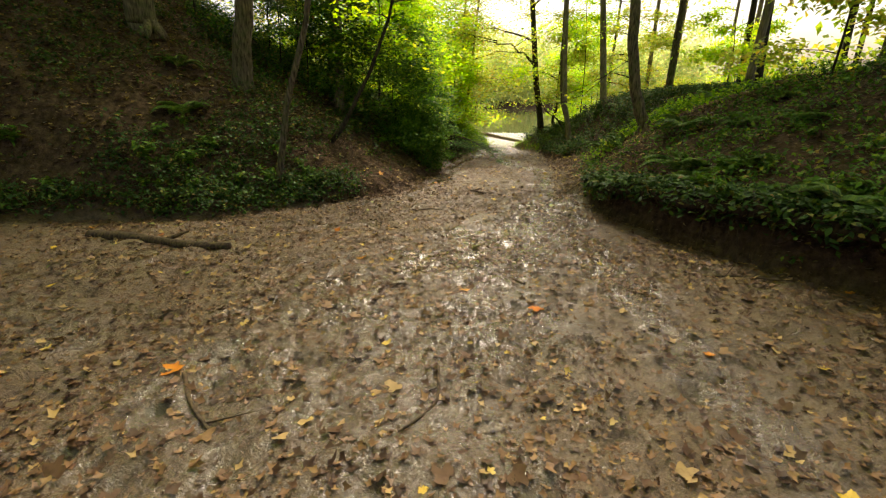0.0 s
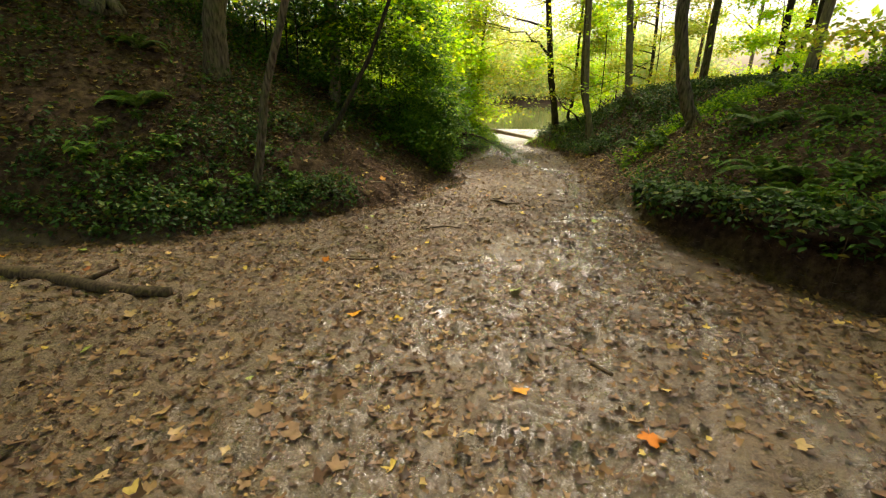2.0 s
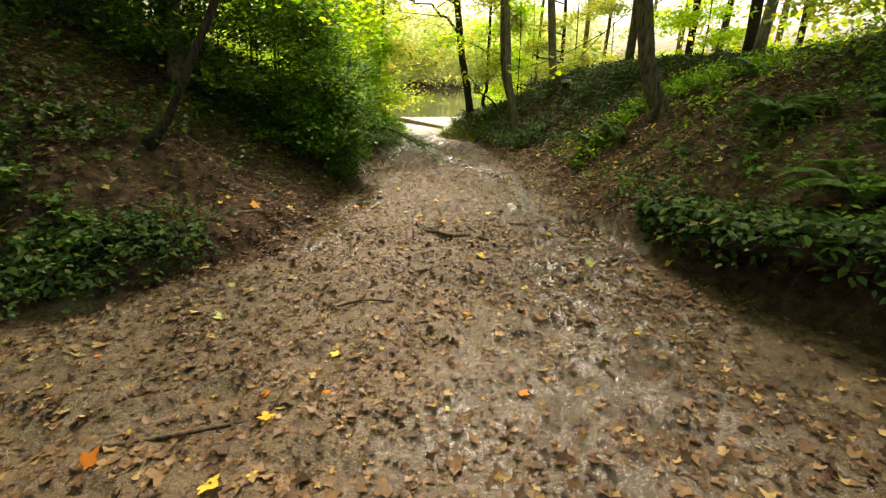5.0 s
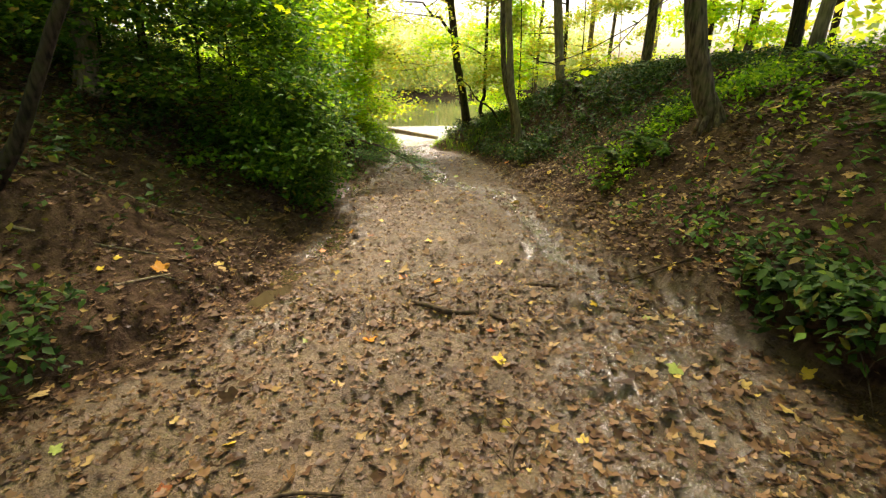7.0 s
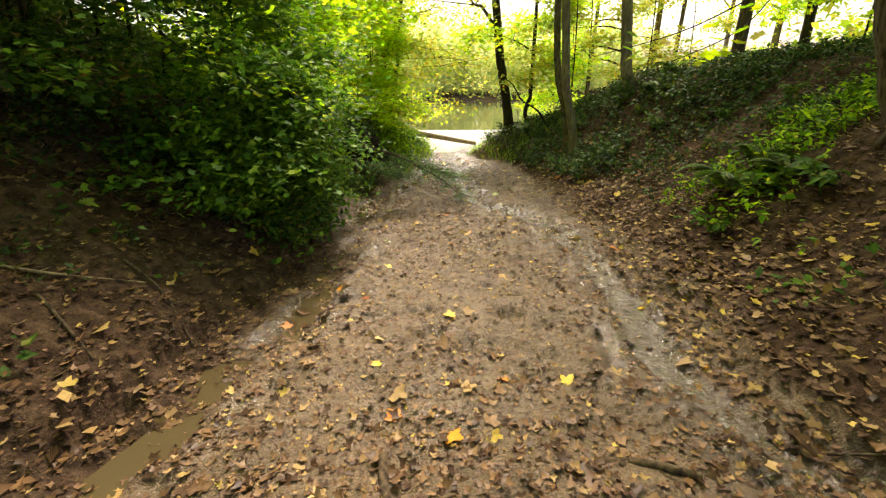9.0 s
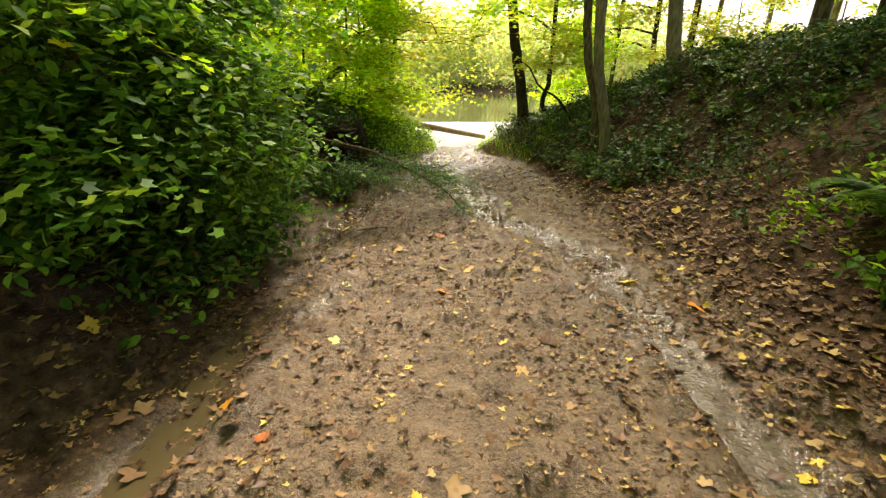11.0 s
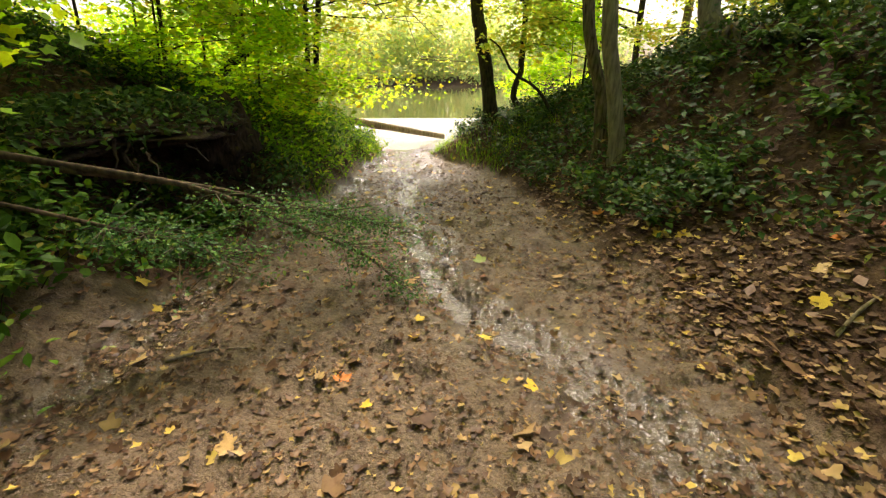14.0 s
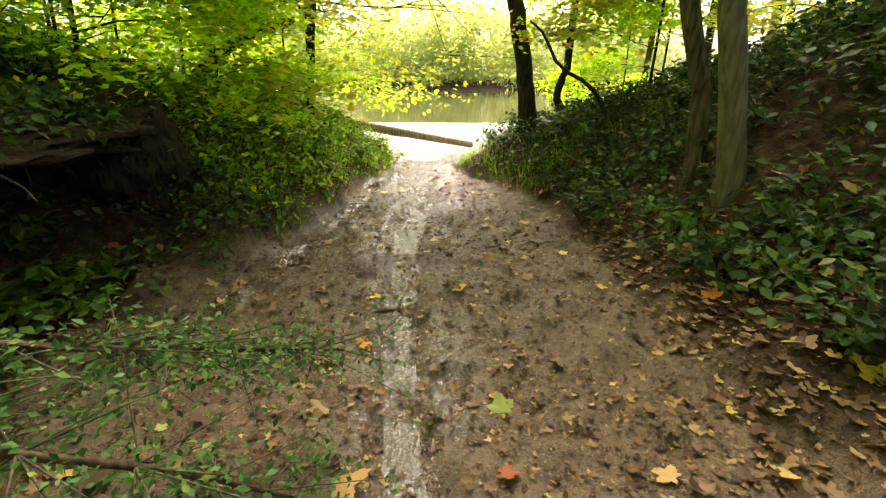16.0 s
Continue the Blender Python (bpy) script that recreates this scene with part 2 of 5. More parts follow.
FLOOR_Y = [-40, 0, 4.3, 5.7, 7, 10, 12.4, 13.5, 16.2, 17.7, 19.2, 22, 25, 27, 32, 60, 84, 88, 94, 130, 900]
FLOOR_Z = [1.6, .27, .15, .09, -.03, -.09, -.25, -.31, -.44, -.48, -.57, -.66, -.745, -.95, -1.6, -2.2, -1.5, -.7, .5, 3, 6]
LEFT_Y = [-40, 0, 5.9, 6.3, 6.7, 7.2, 8.4, 9.3, 10.2, 11.2, 13, 14.6, 17, 18.4, 20.5, 22.6, 24.3, 26, 28, 31]
LEFT_X = [-6.5, -6.5, -6.3, -5.9, -4.9, -3.7, -2.7, -2.05, -1.7, -1.72, -1.68, -1.75, -1.62, -1.42, -1.4, -1.3, -1.5, -2.6, -6, -14]
RIGHT_Y = [-40, 0, 5.4, 6.7, 7.5, 8.3, 9.5, 10.5, 12.5, 14.7, 16, 17.4, 18.2, 20.3, 21.6, 22.7, 23.6, 25, 27, 30]
RIGHT_X = [6, 5.5, 3.75, 3.0, 2.6, 2.15, 1.7, 1.47, 1.6, 1.62, 1.5, 1.42, 1.2, 1.0, .6, -.15, -.2, .5, 3, 9]
LEFT_BANKS = [(-5, [(0, 0), (.2, .35), (1.6, 1.1), (2.8, 1.8), (4, 2.6), (7, 4.8), (12, 8.5), (30, 16), (400, 40)]),
              (9, [(0, 0), (.25, .16), (.7, .4), (1.6, 1.05), (2.8, 1.8), (4, 2.5), (7, 4.6), (12, 8), (30, 15), (400, 40)]),
              (13, [(0, 0), (.25, .18), (.6, .45), (1.5, 1.2), (2.2, 1.65), (4, 2.7), (7, 4.6), (12, 7.5), (30, 13), (400, 36)]),
              (18, [(0, 0), (.22, .3), (.6, .65), (1, .98), (2, 1.45), (4, 2.2), (8, 3.8), (30, 9), (400, 20)]),
              (22, [(0, 0), (.25, .3), (.6, .6), (1, .9), (2, 1.05), (4, 1.1), (10, 1.4), (30, 3), (400, 16)])]
RIGHT_BANKS = [(-5, [(0, 0), (.07, .42), (.3, .68), (1.5, 1.0), (3.3, 1.75), (6, 2.9), (10, 4.4), (30, 7), (400, 26)]),
               (8, [(0, 0), (.08, .36), (.35, .58), (1.4, .95), (3.3, 1.75), (6, 2.7), (10, 3.6), (30, 5), (400, 22)]),
               (12.5, [(0, 0), (.4, .15), (.9, .5), (1.65, 1.12), (2.2, 1.38), (4, 2.1), (6, 2.3), (12, 2.35), (30, 2.3), (400, 10)]),
               (16, [(0, 0), (.5, .12), (1.2, .45), (1.55, .8), (2, 1.25), (2.6, 1.75), (3.2, 2.0), (5, 2.1), (9, 2.1), (30, 2.0), (400, 8)]),
               (18.6, [(0, 0), (.3, .2), (.6, .45), (1.05, .95), (1.6, 1.55), (2.1, 1.95), (2.5, 2.1), (3, 2.15), (5, 2.15), (9, 2.1), (30, 1.6), (400, 8)]),
               (22.5, [(0, 0), (.2, .18), (.6, .5), (1.2, .9), (2, 1.1), (4, 1.4), (9, 1.5), (30, 1.2), (400, 8)])]
STREAM_PATH = [(-.95, 25.6), (-.75, 22), (-.45, 20.2), (-.40, 18.9), (-.26, 18), (-.2, 17.3), (-.05, 16.5), (.1, 15.8), (.4, 15.35), (.75, 14.95), (1.0, 14.5), (1.03, 13.7),
               (1.15, 12.8), (1.17, 12.0), (1.08, 11.2), (1.15, 10.8), (1.35, 10.2), (1.38, 9.8), (1.1, 8.6), (.8, 7.5), (.4, 6.3), (.12, 5.2), (-.1, 4.2), (0, 3)]
STREAM_HALF = ([8, 9.6, 10.6, 11.2, 12.2, 13.4, 14.2, 15, 15.5, 16.2, 17.5, 18.5, 20, 22, 25], [.05, .05, .07, .11, .125, .10, .09, .14, .17, .10, .12, .15, .19, .26, .5])
PUDDLE_PATH = [(-1.32, 22.8), (-1.19, 20.9), (-1.2, 19), (-1.22, 18), (-1.34, 17.1), (-1.56, 15.8), (-1.52, 15.1), (-1.4, 13.7), (-1.4, 13.3), (-1.39, 12.7), (-1.26, 12), (-1.21, 11.3), (-1.43, 10.9), (-1.39, 10.4), (-1.5, 9.9)]
PUDDLE_HALF = ([9.8, 10.5, 11.5, 12.5, 13.2, 15, 17, 18, 19, 23], [.10, .13, .14, .12, .06, .03, .03, .05, .06, .08])
RILL_PATH = [(1.35, 8.6), (1.62, 6.6), (1.75, 5.4), (1.9, 4.2), (2.2, 3.0)]


def bank(d, y, stations):
    h = np.zeros_like(d)
    ys = [s[0] for s in stations]
    for k, (sy, prof) in enumerate(stations):
        w = np.interp(y, ys, [1.0 if j == k else 0.0 for j in range(len(ys))])
        h += w * np.interp(d, [p[0] for p in prof], [p[1] for p in prof])
    return h


def path_near(x, y, path):
    """Distance from a polyline, and how far along it."""
    best = np.full(np.shape(x), 1e9)
    for (ax, ay), (bx, by) in zip(path, path[1:]):
        dx, dy = bx - ax, by - ay
        f = np.clip(((x - ax) * dx + (y - ay) * dy) / (dx * dx + dy * dy), 0, 1)
        best = np.minimum(best, np.hypot(x - ax - f * dx, y - ay - f * dy))
    return best


def base_floor(y):
    return np.interp(y, FLOOR_Y, FLOOR_Z)


def land(x, y):
    """Height, how muddy and how wet the ground is."""
    x, y = np.asarray(x, float), np.asarray(y, float)
    wob = 0.16 * fbm(x, y, 0.7, 3) + 0.05 * fbm(x, y, 0.15, 9, 2)
    dl = np.interp(y, LEFT_Y, LEFT_X) - x + wob
    dr = x - np.interp(y, RIGHT_Y, RIGHT_X) + wob
    shore = 25.2 + 0.25 * np.maximum(0, np.abs(x + 0.5) - 3)
    shore = np.minimum(shore, 33)
    fade = 1 - smooth(-3.5, 1.2, y - shore)
    hl = bank(np.maximum(dl, 0), y, LEFT_BANKS) * fade
    hr = bank(np.maximum(dr, 0), y, RIGHT_BANKS) * fade
    d = np.maximum(dl, dr)
    on_bank = smooth(-0.03, 0.12, d)
    far = 1 - smooth(27, 32, np.abs(y))
    z = base_floor(y) + hl + hr + on_bank * (0.20 * fbm(x, y, 1.3, 21) + 0.05 * fbm(x, y, 0.22, 25, 3)) * np.where(fade > 0.1, 1, 0.2)
    # Left of y 8 to 14, dark soil reaches inward, also painting undercut shade.
    slope = (0.40 * smooth(14.0, 14.5, y) * (1 - smooth(15.2, 16.0, y)) - 0.45 * smooth(8.2, 9, y) * (1 - smooth(13.0, 13.9, y))) * (x < 0) - 0.16 * (x > 0) * (1 - smooth(8.5, 9.5, y))
    mud = 1 - smooth(0.0, 0.16, d - slope + 0.10 * fbm(x, y, 0.35, 31, 3))
    z = z - 0.75 * np.exp(-(((x + 2.45) / .60) ** 4 + ((y - 17.1) / 1.1) ** 4)) * on_bank
    stream, puddle, rill = path_near(x, y, STREAM_PATH), path_near(x, y, PUDDLE_PATH), path_near(x, y, RILL_PATH)
    broad = np.interp(y, [0, 4, 7, 9, 10.5, 12, 18, 22, 25], [1.3, 1.2, 1.0, 0.6, 0.30, 0.26, 0.34, 0.7, 1.6])
    wet = np.clip(1.3 - stream / broad, 0, 1) + np.clip(1.1 - puddle / np.interp(y, [9, 10, 14, 16], [.3, .5, .5, .26]), 0, 1) + np.clip(1.0 - rill / 0.35, 0, 1)
    wet = np.clip(wet * (0.85 + 1.3 * fbm(x, y, 0.5, 41, 3)) + 1.1 * np.clip(fbm(x, y, 0.9, 47, 3), 0, 1) * (1 - smooth(8, 13, y)), 0, 1) * (1 - on_bank)
    bed_s = np.exp(-(stream / (1.15 * np.interp(y, *STREAM_HALF))) ** 4) * smooth(9.4, 10.4, y)
    bed_p = np.exp(-(puddle / (1.15 * np.interp(y, *PUDDLE_HALF))) ** 4) * smooth(9.6, 10.2, y) * (1 - .7 * smooth(13, 14, y))
    bed = np.maximum(bed_s, bed_p)
    lumps = 0.046 * fbm(x, y, 0.22, 51, 3) + 0.026 * fbm(x, y, 0.085, 55, 2) + 0.05 * fbm(x, y, 1.6, 57, 2) * (1 - np.exp(-(np.minimum(stream, puddle) / .6) ** 2))
    prints = np.clip(fbm(x, y, 0.17, 61, 2) - 0.16, 0, 1) * 0.19
    rut = 0.028 * np.exp(-((x + 0.30 - 0.02 * np.sin(y * 2)) / 0.035) ** 2) * smooth(7.4, 8.2, y) * (1 - smooth(10, 11, y))
    z = z + np.where(y < 30, 1, 0) * (1 - on_bank) * (1 - bed * np.interp(y, [13.5, 14.8], [.42, .25])) * (lumps - prints - rut)
    z = z - 0.055 * bed * (1 - .5 * on_bank)
    return z, mud * far, wet, d


def gz(x, y):
    return float(land(np.array([x]), np.array([y]))[0][0])


# ---- building blocks ----
def np_mesh(name, v, f):
    me = bpy.data.meshes.new(name)
    v, f = np.asarray(v, np.float32), np.asarray(f, np.int32)
    k = f.shape[1]
    me.vertices.add(len(v)), me.loops.add(f.size), me.polygons.add(len(f))
    me.vertices.foreach_set("co", v.ravel())
    me.loops.foreach_set("vertex_index", f.ravel())
    me.polygons.foreach_set("loop_start", np.arange(0, f.size, k, dtype=np.int32))
    me.update(calc_edges=True)
    me.validate()
    return me


def shade(me, on=True):
    me.polygons.foreach_set("use_smooth", np.full(len(me.polygons), on))
    return me


def part(name, me, material, parent, label=""):
    """Links a mesh as one object under a thing or a part."""
    if material and not me.materials:
        me.materials.append(material)
    ob = new(name, me)
    ob.parent = parent
    if label:
        tagged(ob, label)
    return ob


class Soup:
    """Vertices and triangles gathered into one mesh."""

    def __init__(self):
        self.v, self.f, self.n = [], [], 0

    def add(self, v, f):
        self.v.append(np.asarray(v, float)), self.f.append(np.asarray(f, int) + self.n)
        self.n += len(v)

    def tube(self, pts, radii, sides=7, knots=0.0, seed=0):
        pts = np.asarray(pts, float)
        m = len(pts)
        tang = np.gradient(pts, axis=0)
        tang /= np.linalg.norm(tang, axis=1)[:, None] + 1e-9
        ref = np.where(np.abs(tang[:, 2:3]) > 0.8, [[1.0, 0, 0]], [[0, 0, 1.0]])
        u = np.cross(tang, ref)
        for k in range(1, m):
            if np.dot(u[k], u[k - 1]) < 0:
                u[k] = -u[k]
        u /= np.linalg.norm(u, axis=1)[:, None] + 1e-9
        w = np.cross(tang, u)
        a = np.linspace(0, 2 * np.pi, sides, endpoint=False)
        r = np.asarray(radii, float)[:, None] * np.ones(sides)
        if knots:
            rr = np.random.default_rng(seed)
            r = r * (1 + knots * rr.normal(0, 1, (m, sides)) * 0.5 + knots * np.sin(2 * a + rr.uniform(0, 6)) * 0.6)
        v = pts[:, None] + r[..., None] * (np.cos(a)[None, :, None] * u[:, None] + np.sin(a)[None, :, None] * w[:, None])
        v = v.reshape(-1, 3)
        f = []
        for i in range(m - 1):
            for j in range(sides):
                p, q = i * sides + j, i * sides + (j + 1) % sides
                f += [(p, q, q + sides), (p, q + sides, p + sides)]
        c0, c1 = len(v), len(v) + 1
        v = np.vstack([v, pts[0], pts[-1]])
        for j in range(sides):
            f += [(c0, (j + 1) % sides, j), (c1, (m - 1) * sides + j, (m - 1) * sides + (j + 1) % sides)]
        self.add(v, f)

    def mesh(self, name, smooth_faces=True):
        return shade(np_mesh(name, np.vstack(self.v), np.vstack(self.f)), smooth_faces)


def spline(pts, n):
    """A smooth run of n points through the given ones."""
    pts = np.asarray(pts, float)
    t = np.linspace(0, len(pts) - 1, n)
    out = []
    for s in t:
        i = min(int(s), len(pts) - 2)
        f = s - i
        p0, p1, p2, p3 = pts[max(i - 1, 0)], pts[i], pts[i + 1], pts[min(i + 2, len(pts) - 1)]
        out.append(0.5 * (2 * p1 + (p2 - p0) * f + (2 * p0 - 5 * p1 + 4 * p2 - p3) * f * f + (3 * p1 - p0 - 3 * p2 + p3) * f ** 3))
    return np.array(out)


# leaf outlines: along x, wide in y, folded in z
RHOMB = (np.array([(0, 0, 0), (.45, .30, .07), (1, 0, -.06), (.45, -.30, .07)]), np.array([(0, 2, 1), (0, 3, 2)]))
BROAD = (np.array([(0, 0, 0), (.22, .21, .05), (.58, .25, .06), (1, 0, -.08), (.58, -.25, .06), (.22, -.21, .05), (.5, 0, 0)]), np.array([(0, 6, 1), (1, 6, 2), (2, 6, 3), (3, 6, 4), (4, 6, 5), (5, 6, 0)]))
OVAL = (np.array([(0, 0, 0), (.42, .29, .07), (1, 0, -.08), (.42, -.29, .07), (.52, 0, 0)]), np.array([(0, 4, 1), (1, 4, 2), (2, 4, 3), (3, 4, 0)]))
CHIP = (np.array([(0, .05, .03), (.5, .27, .10), (1, .02, .02), (.45, -.25, .02)]), np.array([(0, 2, 1), (0, 3, 2)]))
SCRAP = (np.array([(0, 0, .05), (.30, .34, .12), (.46, .16, .02), (1, .10, .14), (.62, -.12, .03), (.50, -.42, .15), (.24, -.14, .0)]),
         np.array([(0, 2, 1), (0, 6, 2), (6, 4, 2), (2, 4, 3), (6, 5, 4)]))
CURL = (np.array([(0, 0, .04), (.22, .30, .10), (.62, .22, .06), (1, .10, .10), (.74, -.30, .03), (.34, -.16, .12), (.5, 0, 0)]),
        np.array([(0, 6, 1), (1, 6, 2), (2, 6, 3), (3, 6, 4), (4, 6, 5), (5, 6, 0)]))


def maple_outline(seed, curl, fine):
    """A five-lobed leaf about one unit across, toothed and with its stalk when fine."""
    r = np.random.default_rng(seed)
    if fine:
        tips, pts = [(-128, .50), (-62, .82), (0, 1.0), (62, .82), (128, .50)], []
        for k, (a, t) in enumerate(tips):
            a, t = a + r.uniform(-5, 5), t * r.uniform(.9, 1.08)
            pts += [(a - 21, t * .66), (a - 14, t * .84), (a - 6, t * .83), (a, t), (a + 6, t * .84), (a + 14, t * .82), (a + 21, t * .66)]
            if k < 4:
                pts.append(((a + tips[k + 1][0]) / 2, .52 * r.uniform(.85, 1.15)))
        pts.append((180, .12))
    else:
        pts = [(a + r.uniform(-5, 5), t * r.uniform(.88, 1.1)) for a, t in ((-122, .55), (-74, .82), (-50, .74), (-28, .54), (-7, .92), (9, .97), (30, .55), (54, .80), (74, .76), (120, .55))] + [(180, .14)]
    v = [(0, 0, 0)]
    for a, t in pts:
        x, y = t * math.cos(radians(a)), t * math.sin(radians(a))
        v.append((x * .6, y * .6, curl * (.30 * t * t + .12 * math.sin(radians(a * 3 + seed * 50)) * t)))
    m = len(v) - 1
    f = [(0, 1 + k, 1 + (k + 1) % m) for k in range(m)]
    if fine:
        b = len(v)
        v += [(-.05, .010, 0), (-.05, -.010, 0), (-.36, .03, .05), (-.36, .018, .05)]
        f += [(b, b + 2, b + 1), (b + 1, b + 2, b + 3)]
    return np.array(v), np.array(f)


def lite_maple():
    """The same leaf from afar: five blunt lobes in eight triangles."""
    rim = [(-118, .52), (-60, .86), (-30, .50), (0, 1.0), (30, .50), (60, .86), (118, .52), (180, .14)]
    v = [(0, 0, 0)] + [(t * math.cos(radians(a)) * .6, t * math.sin(radians(a)) * .6, .10 * t * t) for a, t in rim]
    return np.array(v), np.array([(0, 1 + k, 1 + (k + 1) % 8) for k in range(8)])


MAPLE = lite_maple()


def scatter(shape, p, yaw, pitch, roll, size):
    """Copies of one leaf outline at many poses, as one mesh's arrays."""
    tv, tf = shape
    n = len(p)
    cy, sy, cp, sp, cr, sr = np.cos(yaw), np.sin(yaw), np.cos(pitch), np.sin(pitch), np.cos(roll), np.sin(roll)
    ax = np.stack([cy * cp, sy * cp, sp], 1)
    side = np.stack([-sy, cy, np.zeros(n)], 1)
    up = np.cross(ax, side)
    s2 = side * cr[:, None] + up * sr[:, None]
    u2 = -side * sr[:, None] + up * cr[:, None]
    v = p[:, None] + size[:, None, None] * (tv[None, :, 0:1] * ax[:, None] + tv[None, :, 1:2] * s2[:, None] + tv[None, :, 2:3] * u2[:, None])
    f = tf[None] + (np.arange(n) * len(tv))[:, None, None]
    return v.reshape(-1, 3), f.reshape(-1, tf.shape[1])


def leaf_mesh(name, shape, p, size, flat=0.5, droop=0.0, rng=RNG):
    n = len(p)
    v, f = scatter(shape, np.asarray(p), rng.uniform(0, 6.283, n), rng.normal(droop, flat, n), rng.normal(0, flat, n), size)
    return np_mesh(name, v, f)


# ---- ground and water ----
def spaced(lo, hi, step, out_lo, out_hi, grow=1.16):
    mid = list(np.arange(lo, hi + step / 2, step))
    s, a = step, []
    while (a[-1] if a else lo) > out_lo:
        s *= grow
        a.append((a[-1] if a else lo) - s)
    s, b = step, []
    while (b[-1] if b else hi) < out_hi:
        s *= grow
        b.append((b[-1] if b else hi) + s)
    return np.array(a[::-1] + mid + b)


def build_ground():
    xs, ys = spaced(-3.6, 3.6, 0.046, -900, 900, 1.12), spaced(1.2, 24, 0.058, -900, 900, 1.11)
    gx, gy = np.meshgrid(xs, ys)
    z, mud, wet, _ = land(gx.ravel(), gy.ravel())
    nx, ny = len(xs), len(ys)
    i = np.arange(nx * ny).reshape(ny, nx)
    f = np.stack([i[:-1, :-1], i[:-1, 1:], i[1:, 1:], i[1:, :-1]], -1).reshape(-1, 4)
    me = shade(np_mesh("ground", np.stack([gx.ravel(), gy.ravel(), z], 1), f))
    for nm, val in (("mud", mud), ("wet", wet)):
        at = me.attributes.new(nm, 'FLOAT', 'POINT')
        at.data.foreach_set("value", np.asarray(val, np.float32))
    me.materials.append(GROUND)
    tagged(new("ground", me), "wet brown mud gully floor between dark earth banks", "ground", kind="structure")


def build_water():
    """The calm lake, the wind-ruffled shallows before it, the stream and a long puddle."""
    xs = np.linspace(-60, 60, 241)
    edge = 32.6 + .35 * fbm(xs, xs * 0, 6.0, 71, 3)
    for name, y0, y1, material, label in (("water", None, 110, LAKE, "calm greenish lake reflecting trees and white sky"), ("shallows", 22.5, None, SHALLOWS, "wind-ruffled shallows at the lake shore, white sky glare in their colour")):
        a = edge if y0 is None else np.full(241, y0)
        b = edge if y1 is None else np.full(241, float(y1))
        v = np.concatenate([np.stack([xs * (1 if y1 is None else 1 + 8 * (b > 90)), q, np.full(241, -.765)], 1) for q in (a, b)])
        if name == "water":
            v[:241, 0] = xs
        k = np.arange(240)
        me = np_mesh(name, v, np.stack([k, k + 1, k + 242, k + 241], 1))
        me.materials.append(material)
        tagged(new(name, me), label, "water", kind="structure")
    for name, path, half, y_stop, material in (("stream", STREAM_PATH[:18], STREAM_HALF, 9.9, STREAM), ("puddle", PUDDLE_PATH[8:], PUDDLE_HALF, 9.9, MURKY)):
        c = spline([(x, y, 0) for x, y in path], 520)
        d = np.gradient(c, axis=0)
        d /= np.linalg.norm(d, axis=1)[:, None]
        side = np.stack([-d[:, 1], d[:, 0]], 1)
        ww = np.interp(c[:, 1], *half) * (0.85 + 0.5 * fbm(c[:, 1], c[:, 1] * 0 + 3.0, 0.8, 77))
        e = np.linspace(-1, 1, 11)
        v = np.empty((len(c), 11, 3))
        v[..., 0] = c[:, None, 0] + side[:, None, 0] * ww[:, None] * e
        v[..., 1] = c[:, None, 1] + side[:, None, 1] * ww[:, None] * e
        v = v.reshape(-1, 3)
        v[:, 2] = base_floor(v[:, 1]) - (np.interp(v[:, 1], [9.6, 13.5, 14.8, 17, 18.5, 25], [.038, .040, .056, .058, .050, .042]) if name == "stream" else .052) + (.010 * fbm(v[:, 0], v[:, 1] * .7, .06, 81, 3) if name == "stream" else 0)
        i = np.arange(len(v)).reshape(-1, 11)
        me = shade(np_mesh(name, v, np.stack([i[:-1, :-1], i[:-1, 1:], i[1:, 1:], i[1:, :-1]], -1).reshape(-1, 4)))
        me.materials.append(material)
        ob = tagged(new(name, me), "shallow murky trickle of water over brown mud" if name == "stream" else "thin still puddle along the foot of the bank", name, kind="structure")
        ob.visible_shadow = False


build_ground()
build_water()


